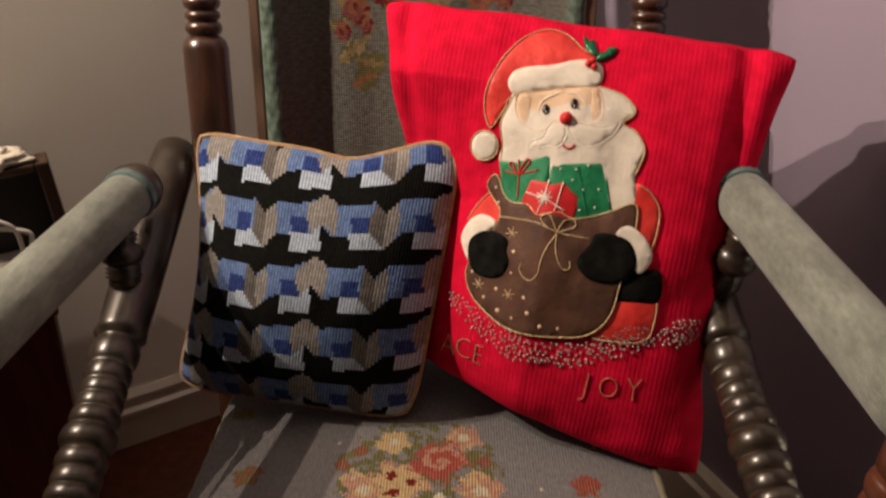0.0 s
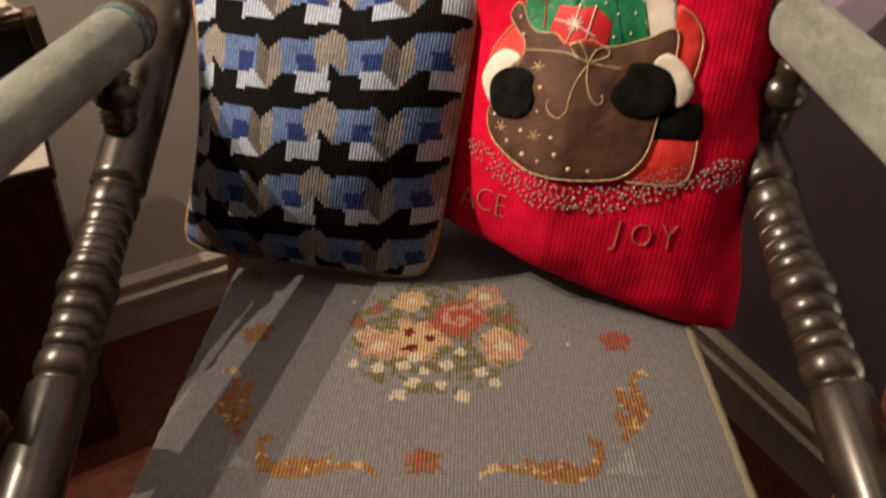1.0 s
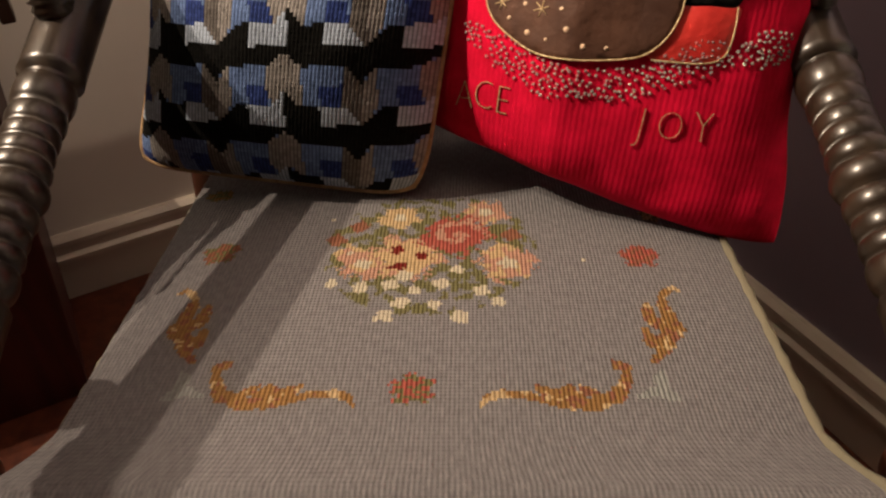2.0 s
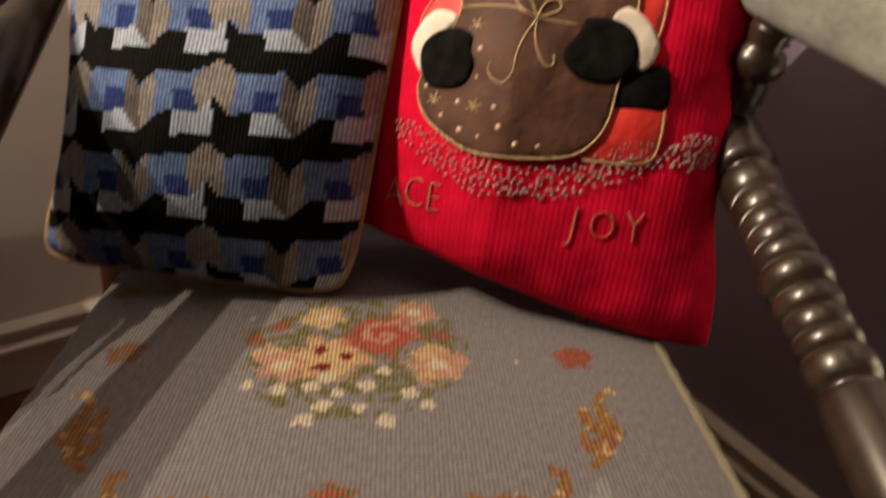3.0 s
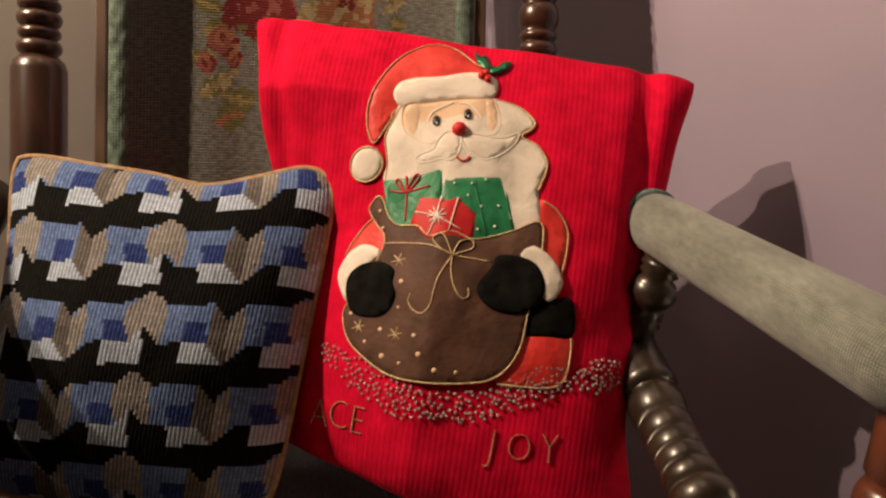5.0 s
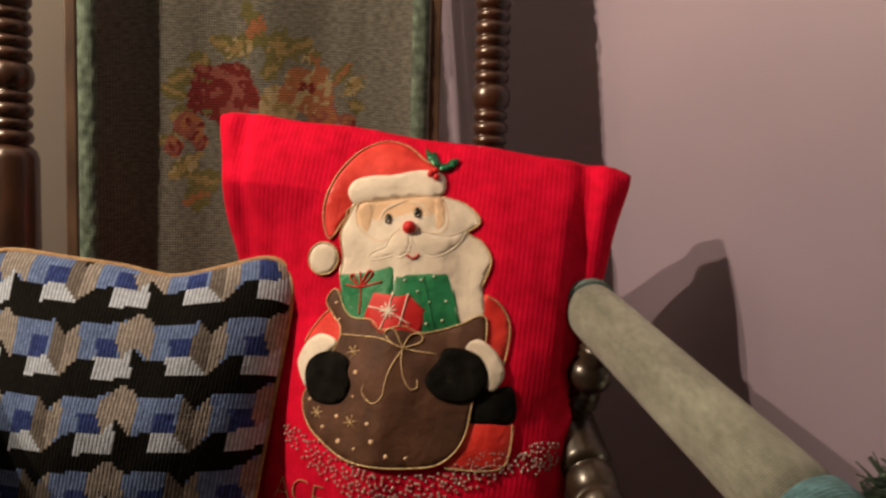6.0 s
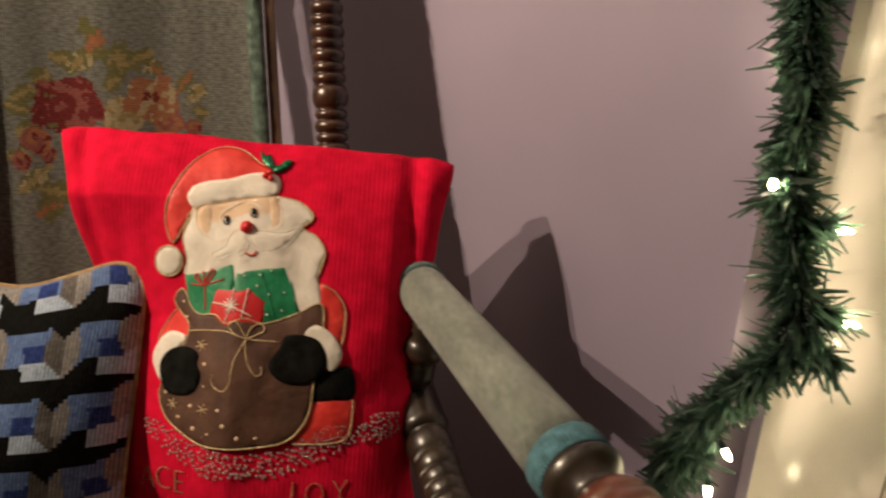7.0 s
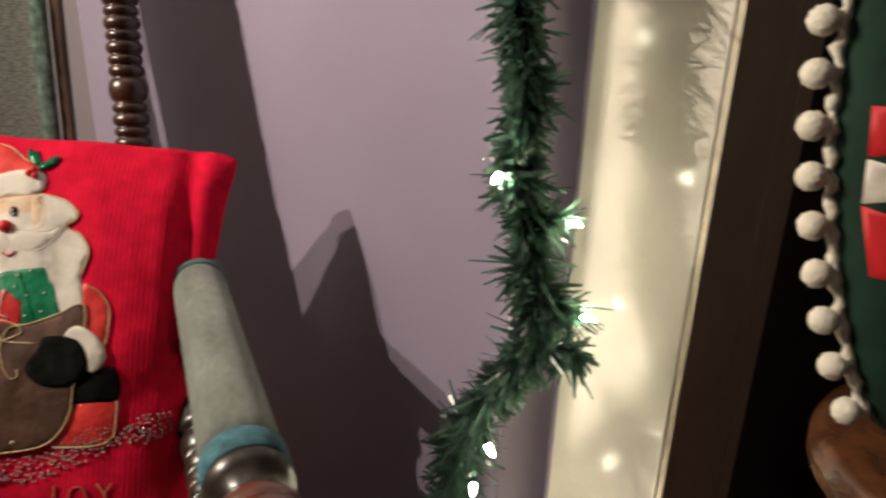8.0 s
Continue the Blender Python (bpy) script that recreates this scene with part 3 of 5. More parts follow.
bm, uvl, vs = cloth_grid(180, 420, back_place)
for j in range(420):
    for i in range(180):
        f = bm.faces.new((vs[j][i], vs[j][i + 1], vs[j + 1][i + 1], vs[j + 1][i]))
        for lp, (a, b) in zip(f.loops, ((i, j), (i + 1, j), (i + 1, j + 1), (i, j + 1))):
            lp[uvl].uv = (b * 0.00243, a * 0.00208)
        p = f.calc_center_median()
        f.material_index = back_colour(p.x, p.z)
back = chair_part("backrest", bm, BYARN, "olive-grey needlepoint back with a bouquet of red and yellow flowers")
for side in (-1, 1):
    edge = [(CX - 0.002 + side * 0.176, post_y(z) - 0.024, z) for z in np.linspace(0.44, 1.42, 80)]
    nb = 260
    bm, uvl, vs = cloth_grid(8, nb, lambda s, t: (CX - 0.002 + side * (0.1815 - 0.019 * s), post_y(0.44 + 0.98 * t) - 0.021 - 0.0045 * math.sin(math.pi * s) ** 0.6 - 0.0003 * math.sin(t * 1400 + 9 * s) + 0.0012 * noise.noise(Vector((s * 3, t * 90, side))), 0.44 + 0.98 * t))
    for j in range(nb):
        for i in range(8):
            f = bm.faces.new((vs[j][i], vs[j][i + 1], vs[j + 1][i + 1], vs[j + 1][i]))
            for lp, (p, q) in zip(f.loops, ((i, j), (i + 1, j), (i + 1, j + 1), (i, j + 1))):
                lp[uvl].uv = (p * 0.0024, q * 0.98 / nb)
    bmesh.ops.recalc_face_normals(bm, faces=bm.faces[:])
    chair_part("braid", bm, M_BRAID, "faded green braid along the back", parent=back)
    ex = CX - 0.002 + side * 0.189
    bm = slab([(ex - 0.006, -0.008), (ex + 0.006, -0.008), (ex + 0.006, 0.014), (ex - 0.006, 0.014)], 0.98, 0.44)
    for v in bm.verts:
        v.co.y += post_y(v.co.z) - 0.012
    chair_part("back_frame", bevelled(bm, 0.002), M_FRAMEWOOD, "worn brown wooden frame of the back", smooth=False)
for z in (0.50, 1.41):
    bm = slab([(CX - 0.25, -0.012), (CX + 0.25, -0.012), (CX + 0.25, 0.012), (CX - 0.25, 0.012)], 0.04, z)
    for v in bm.verts:
        v.co.y += post_y(v.co.z) + 0.022
    chair_part("cross_rail", bevelled(bm, 0.004), M_WOOD, smooth=False)

# turned posts outside the rails, legs and rockers
for side in (-1, 1):
    x = CX + side * 0.372
    py = 0.395
    a, b = Vector((x, py, 0.690 if side > 0 else 0.672)), Vector((x, py, 0.055))
    run, d = bead_run(0.05, [(0.030, 0.022), (0.018, 0.021), (0.016, 0.020), (0.018, 0.021), (0.045, 0.023), (0.018, 0.021), (0.016, 0.020), (0.018, 0.021)] * 2, 0.02, 0.0145)
    prof = [(0, 0.014), (0.008, 0.020), (0.045, 0.020)] + run + [(d + 0.008, 0.022), (0.61, 0.023), (0.63, 0.016)]
    chair_part("arm_post", turned(a, b, prof), M_REDWOOD, "red-brown spool-turned post")
    for y, low in ((0.36, 0.40), (0.80, 0.36)):
        a, b = Vector((CX + side * 0.205, y, low)), Vector((CX + side * 0.215, y, 0.045))
        chair_part("leg", turned(a, b, [(0, 0.018), (0.05, 0.024), (0.10, 0.018), (0.2, 0.026), (0.3, 0.018), ((b - a).length, 0.018)]), M_WOOD)
    rocker = []
    for k in range(31):
        y = 0.12 + 0.88 * k / 30
        rocker.append((CX + side * 0.215, y, 0.02 + 0.16 * (y - 0.50) ** 2))
    chair_part("rocker", tube(rocker, 0.02, 10), M_WOOD)
    bm = slab([(min(CX + side * 0.20, CX + side * 0.385), py - 0.017), (max(CX + side * 0.20, CX + side * 0.385), py - 0.017), (max(CX + side * 0.20, CX + side * 0.385), py + 0.017), (min(CX + side * 0.20, CX + side * 0.385), py + 0.017)], 0.035, 0.022)
    chair_part("stretcher", bevelled(bm, 0.004), M_WOOD, smooth=False)
# ---- pillows ----
class Cushion:
    """A stuffed cushion in its own frame: corners in (u, v), edges drawn in, front bulged, corners blunt."""

    def __init__(self, origin, u, v, corners, pulls, front, behind, seam, blunt, press=0.0, across=3.2, up=3.2, power=0.62, creased=0.0, lift=0.0, low=0.0, dip=0.0):
        self.o, self.u, self.v = Vector(origin), Vector(u).normalized(), Vector(v).normalized()
        self.w = self.u.cross(self.v).normalized()
        self.v = self.w.cross(self.u)
        self.c, self.p, self.front, self.behind, self.seam, self.blunt = corners, pulls, front, behind, seam, blunt
        self.press, self.across, self.up, self.power, self.creased, self.lift, self.low = press, across, up, power, creased, lift, low or up
        self.dip = dip

    def uv(self, s, t):
        bl, br, tr, tl = self.c
        k = self.blunt
        s, t = s * (1 - k * abs(t) ** 9), t * (1 - k * abs(s) ** 9)
        a, b = (1 + s) / 2, (1 + t) / 2
        x = bl[0] * (1 - a) * (1 - b) + br[0] * a * (1 - b) + tr[0] * a * b + tl[0] * (1 - a) * b
        y = bl[1] * (1 - a) * (1 - b) + br[1] * a * (1 - b) + tr[1] * a * b + tl[1] * (1 - a) * b
        left, right, bottom, top = self.p
        x += (left * (1 - a) - right * a) * (1 - t * t)
        y += (bottom * (1 - b) - top * b) * (1 - s * s)
        y -= self.dip * b ** 6 * (math.exp(-((s - 0.2) / 0.24) ** 2) - 0.8 * math.exp(-((s - 0.80) / 0.2) ** 2))
        if self.creased:
            rim = max(abs(s), abs(t)) ** 8
            x += 0.0045 * rim * noise.noise(Vector((t * 3.1, 4.2, s)))
            y += 0.0050 * rim * noise.noise(Vector((s * 3.3, 7.7, t)))
        return x, y

    def height(self, s, t, sign=1):
        r = max(0.0, (1 - abs(s) ** self.across) * (1 - abs(t) ** (self.up if t > 0 else self.low))) ** self.power
        x, y = self.uv(s, t)
        dent = (0.004 * noise.noise(Vector((x * 16, y * 16, 3.1 * sign + self.front * 99))) + 0.0016 * noise.noise(Vector((x * 42, y * 42, 5.3)))) * r
        if self.creased:
            fade = max(0.0, min(1.0, (t + 0.3) / 0.6))
            dent -= self.creased * fade * (math.exp(-((s - 0.78 - 0.16 * (0.95 - t)) / 0.055) ** 2) + 0.6 * math.exp(-((s + 0.86 + 0.05 * (0.95 - t)) / 0.05) ** 2))
            ring = max(abs(s), abs(t)) ** 6
            dent += 0.0045 * ring * (1 - ring) * 4 * noise.noise(Vector((s * 5.0, t * 5.0, 1.7)))
        side = max(0.0, min(1.0, (-0.02 - x) / 0.16)) ** 1.2 * max(0.0, min(1.0, (0.13 - y) / 0.12))
        return self.seam + self.lift * t * (1 - r) + dent - self.press * side + (self.front * r if sign > 0 else -self.behind * r)

    def at(self, x, y, w):
        return self.o + self.u * x + self.v * y + self.w * w

    def find(self, x, y):
        """(s, t) of a place (u, v) on the front."""
        s = t = 0.0
        for _ in range(14):
            px, py = self.uv(s, t)
            s += (x - px) / 0.19
            t += (y - py) / 0.19
            s, t = max(-1, min(1, s)), max(-1, min(1, t))
        return s, t

    def on(self, x, y, off=0.0):
        s, t = self.find(x, y)
        return self.at(x, y, self.height(s, t) + off)


red = Cushion((0.1255, 0.668, 0.6884), (0.9775, -0.202, -0.0602), (0.148, 0.4546, 0.8783),
              ((-0.205, -0.182), (0.190, -0.257), (0.202, 0.203), (-0.241, 0.207)), (0.030, 0.036, 0.0, 0.002), 0.054, 0.04, -0.040, 0.045, 0.085, 3.6, 2.8, 0.55, 0.009, 0.012, 2.4)
blue = Cushion((-0.146, 0.6783, 0.6128), (0.9923, -0.1234, -0.0098), (0.0716, 0.5071, 0.8589),
               ((-0.180, -0.150), (0.113, -0.162), (0.153, 0.156), (-0.150, 0.155)), (0.022, 0.0, 0.0, 0.016), 0.067, 0.030, -0.041, 0.060, 0.0, 2.5, 2.6, 0.62, 0.0, 0.026, 1.35, 0.009)


def cushion_mesh(c, n):
    bm = bmesh.new()
    uvl = bm.loops.layers.uv.new("cloth")
    grid = {}
    for sign in (1, -1):
        for j in range(n + 1):
            for i in range(n + 1):
                s, t = -1 + 2 * i / n, -1 + 2 * j / n
                rim = i in (0, n) or j in (0, n)
                if sign < 0 and rim:
                    grid[sign, i, j] = grid[1, i, j]
                    continue
                x, y = c.uv(s, t)
                grid[sign, i, j] = bm.verts.new(c.at(x, y, c.height(s, t, sign)))
    for sign in (1, -1):
        for j in range(n):
            for i in range(n):
                q = [(i, j), (i + 1, j), (i + 1, j + 1), (i, j + 1)]
                if sign < 0:
                    q = q[::-1]
                f = bm.faces.new([grid[(sign, a, b)] for a, b in q])
                for lp, (a, b) in zip(f.loops, q):
                    lp[uvl].uv = c.uv(-1 + 2 * a / n, -1 + 2 * b / n)
    return bm


def rim(c, n=36, out=0.0):
    pts = []
    for k in range(n):
        pts.append((-1 + 2 * k / n, -1))
    for k in range(n):
        pts.append((1, -1 + 2 * k / n))
    for k in range(n):
        pts.append((1 - 2 * k / n, 1))
    for k in range(n):
        pts.append((-1, 1 - 2 * k / n))
    res = []
    for s, t in pts:
        x, y = c.uv(s, t)
        res.append(c.at(x, y, c.seam + c.lift * t))
    return res


# the red pillow
ribs(M_RED, 0.0048, 0.20, 0.0011, "X", 1.6)
red_pillow = tagged(new("red_pillow"), "red ribbed-knit holiday pillow with felt applique leaning on the chair", "pillow")
red_pillow.location = (0.2, 0.6, 0.46)


def on_red(name, bm, mat, label="", smooth=True, parent=None):
    bmesh.ops.translate(bm, verts=bm.verts[:], vec=(-0.2, -0.6, -0.46))
    return part(name, bm, mat, parent or red_pillow, label, smooth)


on_red("cover", cushion_mesh(red, 120), M_RED, "red ribbed knit cover")

M_CREAMFELT = material("cream_felt", (0.72, 0.66, 0.58), 0.9)
mottle(M_CREAMFELT, (0.66, 0.60, 0.52), (0.75, 0.69, 0.61), 70.0, 5.0)
fine_noise(M_CREAMFELT, 500.0, 0.25, 0.0008)
M_TAN = material("tan_felt", (0.71, 0.51, 0.35), 0.9)
mottle(M_TAN, (0.66, 0.46, 0.31), (0.74, 0.55, 0.39), 70.0, 5.0)
M_REDSATIN = material("red_satin", (0.72, 0.035, 0.03), 0.5)
mottle(M_REDSATIN, (0.62, 0.025, 0.022), (0.76, 0.05, 0.04), 60.0, 4.0)
M_GREEN = material("green_satin", (0.012, 0.20, 0.085), 0.45)
mottle(M_GREEN, (0.008, 0.16, 0.065), (0.016, 0.24, 0.105), 60.0, 4.0)
M_BROWN = material("brown_velvet", (0.075, 0.028, 0.014), 0.72)
mottle(M_BROWN, (0.055, 0.019, 0.009), (0.095, 0.038, 0.020), 45.0, 5.0, "Object", (1, 1, 0.4))
M_BLACK = material("black_felt", (0.006, 0.006, 0.0055), 0.95)
mottle(M_BLACK, (0.0035, 0.0035, 0.003), (0.009, 0.009, 0.008), 90.0, 4.0)
shader(M_BLACK).inputs["Specular IOR Level"].default_value = 0.08
M_GOLD = material("gold_thread", (0.66, 0.50, 0.27), 0.4, 0.35)
fine_noise(M_GOLD, 1100.0, 1.0, 0.0008)
mottle(M_GOLD, (0.34, 0.22, 0.09), (0.85, 0.68, 0.42), 900.0, 2.0)
for felt_cloth in (M_CREAMFELT, M_TAN, M_REDSATIN, M_GREEN, M_BROWN, M_BLACK):
    fine_noise(felt_cloth, 70.0, 0.36, 0.005)
    fine_noise(felt_cloth, 700.0, 0.25, 0.0006)
M_WHITETHREAD = material("white_thread", (0.78, 0.74, 0.66), 0.8)
M_LEAF = material("green_sequin", (0.01, 0.13, 0.06), 0.25, 0.4)
M_SHINY = material("glossy_black_bead", (0.006, 0.005, 0.005), 0.3)
M_REDBEAD = material("red_felt_ball", (0.55, 0.01, 0.015), 0.6)
M_CRYSTAL = material("crystal_bead", (0.80, 0.73, 0.74), 0.04)
shader(M_CRYSTAL).inputs["Transmission Weight"].default_value = 0.72
shader(M_CRYSTAL).inputs["Coat Weight"].default_value = 0.6


def patch(outline, off, puff, reach=0.006, step=0.0045, c=red):
    """A padded felt shape laid on a cushion: outline in (u, v), lifted by off, swelling by puff away from its edge."""
    pts = [Vector((p[0], p[1])) for p in outline]
    edge = np.array([(p.x, p.y) for p in pts])
    lo, hi = edge.min(0), edge.max(0)
    inner = []
    nxt = np.roll(edge, -1, axis=0)

    def distance(q):
        d = nxt - edge
        k = np.clip(((q - edge) * d).sum(1) / np.maximum((d * d).sum(1), 1e-12), 0, 1)
        return np.sqrt((((edge + d * k[:, None]) - q) ** 2).sum(1).min())

    y, row = lo[1], 0
    while y < hi[1]:
        x = lo[0] + (step / 2 if row % 2 else 0)
        while x < hi[0]:
            if distance(np.array((x, y))) > step * 0.45:
                inner.append(Vector((x, y)))
            x += step
        y += step * 0.87
        row += 1
    vs, _, fs, _, _, _ = delaunay_2d_cdt(pts + inner, [], [list(range(len(pts)))], 1, 1e-5)
    bm = bmesh.new()
    uvl = bm.loops.layers.uv.new("cloth")
    made = []
    for v in vs:
        d = distance(np.array((v.x, v.y)))
        made.append(bm.verts.new(c.on(v.x, v.y, off + puff * (1 - math.exp(-d / reach)))))
    for f in fs:
        if len(set(f)) == 3:
            try:
                face = bm.faces.new([made[i] for i in f])
            except ValueError:
                continue
            for lp, i in zip(face.loops, f):
                lp[uvl].uv = (vs[i].x, vs[i].y)
    border = [e for e in bm.edges if len(e.link_faces) == 1]
    res = bmesh.ops.extrude_edge_only(bm, edges=border)
    low = [g for g in res["geom"] if isinstance(g, bmesh.types.BMVert)]
    bmesh.ops.translate(bm, verts=low, vec=-c.w * (off + 0.002))
    bmesh.ops.recalc_face_normals(bm, faces=bm.faces[:])
    return bm


def cord(points, radius=0.0011, off=0.0025, closed=False, steps=6, c=red):
    path = smooth_path(points, steps, closed)
    return tube([c.on(p[0], p[1], off) for p in path], radius, 6, closed)


def felt(name, outline, mat, off, puff, label="", soft=True, parent=None):
    shape = smooth_path(outline, 4, True) if soft else outline
    return on_red(name, patch(shape, off, puff), mat, label, parent=parent)


def ball(place, r, sub=2, lumpy=0.0):
    bm = bmesh.new()
    bmesh.ops.create_icosphere(bm, subdivisions=sub, radius=r)
    for v in bm.verts:
        if lumpy:
            v.co *= 1 + lumpy * noise.noise(v.co * (3.5 / r))
        v.co += Vector(place)
    return bm


def disc_outline(x, y, rx, ry=None, n=20, turn=0.0):
    ry = ry or rx
    return [(x + rx * math.cos(k * math.tau / n) * math.cos(turn) - ry * math.sin(k * math.tau / n) * math.sin(turn),
             y + rx * math.cos(k * math.tau / n) * math.sin(turn) + ry * math.sin(k * math.tau / n) * math.cos(turn)) for k in range(n)]


HAT = [(-0.093, 0.085), (-0.101, 0.096), (-0.104, 0.115), (-0.1, 0.136), (-0.091, 0.158), (-0.076, 0.178), (-0.055, 0.19), (-0.034, 0.188), (-0.016, 0.175), (-0.003, 0.164), (-0.035, 0.150), (-0.074, 0.139), (-0.078, 0.131), (-0.074, 0.12), (-0.082, 0.106)]
BRIM = [(-0.079, 0.143), (-0.064, 0.15), (-0.043, 0.154), (-0.022, 0.162), (-0.004, 0.164), (0.007, 0.158), (0.007, 0.143), (-0.004, 0.137), (-0.025, 0.134), (-0.046, 0.129), (-0.063, 0.123), (-0.075, 0.12), (-0.083, 0.13)]
RUFF = [(-0.074, 0.123), (-0.079, 0.108), (-0.084, 0.09), (-0.079, 0.069), (-0.079, 0.05), (-0.051, 0.018), (-0.002, 0.018), (0.042, 0.021), (0.06, 0.031), (0.055, 0.059), (0.06, 0.08), (0.057, 0.091), (0.048, 0.101), (0.035, 0.107), (0.043, 0.115), (0.044, 0.123), (0.029, 0.135), (0.007, 0.139), (-0.032, 0.133)]
SACK = [(-0.084, 0.038), (-0.089, 0.027), (-0.081, 0.015), (-0.071, 0.003), (-0.074, -0.016), (-0.096, -0.057), (-0.097, -0.074), (-0.088, -0.091), (-0.07, -0.104), (-0.048, -0.114), (-0.02, -0.116), (0.013, -0.112), (0.035, -0.106), (0.049, -0.093), (0.057, -0.074), (0.059, -0.048), (0.064, 0.004), (0.06, 0.031), (0.039, 0.021), (0.019, 0.012), (0.003, 0.008), (-0.013, 0.012), (-0.032, 0.006), (-0.043, 0.014), (-0.06, 0.014), (-0.07, 0.021), (-0.078, 0.036)]

felt("hat_patch", HAT, M_REDSATIN, 0.0012, 0.0012, "red satin cap-shaped patch")
on_red("gold_cord", cord(HAT[:10] + HAT[13:], 0.0007, 0.0018, closed=True), M_GOLD, "gold metallic cord")
felt("sleeve_patch", [(-0.076, 0.024), (-0.089, 0.015), (-0.1, -0.001), (-0.105, -0.016), (-0.088, -0.014), (-0.07, -0.012), (-0.069, 0.012)], M_REDSATIN, 0.0012, 0.0011)
felt("sleeve_patch", [(0.056, 0.05), (0.073, 0.044), (0.083, 0.028), (0.084, 0.007), (0.077, -0.012), (0.058, 0.005)], M_REDSATIN, 0.0012, 0.0011)
on_red("gold_cord", cord([(0.06, 0.05), (0.073, 0.044), (0.084, 0.028), (0.085, 0.006), (0.083, -0.010)], 0.0007, 0.0018), M_GOLD)
on_red("gold_cord", cord([(-0.076, 0.025), (-0.089, 0.016), (-0.101, -0.001), (-0.106, -0.014)], 0.0007, 0.0018), M_GOLD)
felt("leg_patch", [(0.058, -0.065), (0.098, -0.061), (0.099, -0.077), (0.096, -0.097), (0.08, -0.105), (0.040, -0.107), (0.050, -0.086)], M_REDSATIN, 0.0012, 0.0011)
on_red("gold_cord", cord([(0.042, -0.108), (0.08, -0.106), (0.096, -0.098), (0.099, -0.078), (0.098, -0.062)], 0.0007, 0.0018), M_GOLD)
felt("boot_patch", [(0.055, -0.042), (0.066, -0.036), (0.077, -0.033), (0.093, -0.029), (0.1, -0.045), (0.098, -0.061), (0.08, -0.0635), (0.055, -0.064)], M_BLACK, 0.0019, 0.0011, "black felt patch")
felt("ruff_patch", RUFF, M_CREAMFELT, 0.0016, 0.0014, "cream fleece patch")
on_red("gold_cord", cord(RUFF[9:18], 0.0007, 0.0019), M_GOLD)
on_red("gold_cord", cord(RUFF[0:5], 0.0007, 0.0019), M_GOLD)
felt("brim_patch", BRIM, M_CREAMFELT, 0.0022, 0.0014, "cream fleece band")
felt("pompom_patch", disc_outline(-0.098, 0.066, 0.0145), M_CREAMFELT, 0.0018, 0.0019, "round cream fleece patch")
on_red("gold_cord", cord(disc_outline(-0.098, 0.066, 0.0150), 0.0008, 0.0020, True, 2), M_GOLD)
FACE = [(-0.0705, 0.1224), (-0.0514, 0.1271), (-0.0324, 0.1322), (-0.0133, 0.1363), (0.0038, 0.1382), (0.0095, 0.1319), (0.0144, 0.1188), (0.0138, 0.1078), (0.0081, 0.1024), (-0.0039, 0.1015), (-0.0130, 0.1043), (-0.0199, 0.1050), (-0.0256, 0.1007), (-0.0343, 0.0944), (-0.0408, 0.0885), (-0.0504, 0.0879), (-0.0584, 0.0918), (-0.0664, 0.0961), (-0.0717, 0.1078)]
felt("tan_patch", FACE, M_TAN, 0.0024, 0.0006, "tan felt patch")
felt("cheek_patch", [(-0.0692, 0.1201), (-0.0616, 0.1222), (-0.0558, 0.1167), (-0.0547, 0.1028), (-0.0561, 0.0931), (-0.0626, 0.0939), (-0.0692, 0.1011), (-0.0717, 0.1105)], M_TAN, 0.0027, 0.0010, "small padded tan felt patch")
felt("cheek_patch", [(0.0002, 0.1346), (0.0069, 0.1325), (0.0124, 0.1240), (0.0138, 0.1116), (0.0093, 0.1042), (0.0035, 0.1044), (0.0005, 0.1165), (-0.0003, 0.1272)], M_TAN, 0.0027, 0.0010, "small padded tan felt patch")
MUSTACHE = ([(-0.0201, 0.0995), (-0.0303, 0.1002), (-0.0365, 0.0926), (-0.0399, 0.0824), (-0.0489, 0.0776), (-0.0539, 0.0723), (-0.0486, 0.0691), (-0.0383, 0.0720), (-0.0315, 0.0747), (-0.0233, 0.0743), (-0.0175, 0.0810), (-0.0166, 0.0919)],
            [(-0.0168, 0.0967), (-0.0125, 0.1006), (-0.0029, 0.1011), (0.0084, 0.1002), (0.0203, 0.1020), (0.0318, 0.1086), (0.0304, 0.0999), (0.0242, 0.0908), (0.0154, 0.0828), (0.0049, 0.0785), (-0.0050, 0.0811), (-0.0126, 0.0868)])
for lobe in MUSTACHE:
    felt("whisker_patch", lobe, M_CREAMFELT, 0.0028, 0.0011, "padded cream fleece patch")
    on_red("white_cord", cord(lobe, 0.0005, 0.0030, True), M_WHITETHREAD)
for path in ([(-0.0479, 0.1034), (-0.0481, 0.1115), (-0.0443, 0.1189), (-0.0371, 0.1240), (-0.0281, 0.1293)], [(-0.0241, 0.1286), (-0.0163, 0.1290), (-0.0088, 0.1246), (-0.0021, 0.1176)]):
    on_red("white_cord", cord(path, [0.0004 + 0.0005 * math.sin(math.pi * k / (6 * len(path) - 6)) for k in range(6 * len(path) - 5)], 0.0029), M_WHITETHREAD)
on_red("tan_cord", cord(FACE, 0.0005, 0.0028, True), M_TAN)
on_red("red_stitch", cord([(-0.0190, 0.0778), (-0.0148, 0.0750), (-0.0105, 0.0757), (-0.0077, 0.0796)], 0.0010, 0.0034), M_REDBEAD)
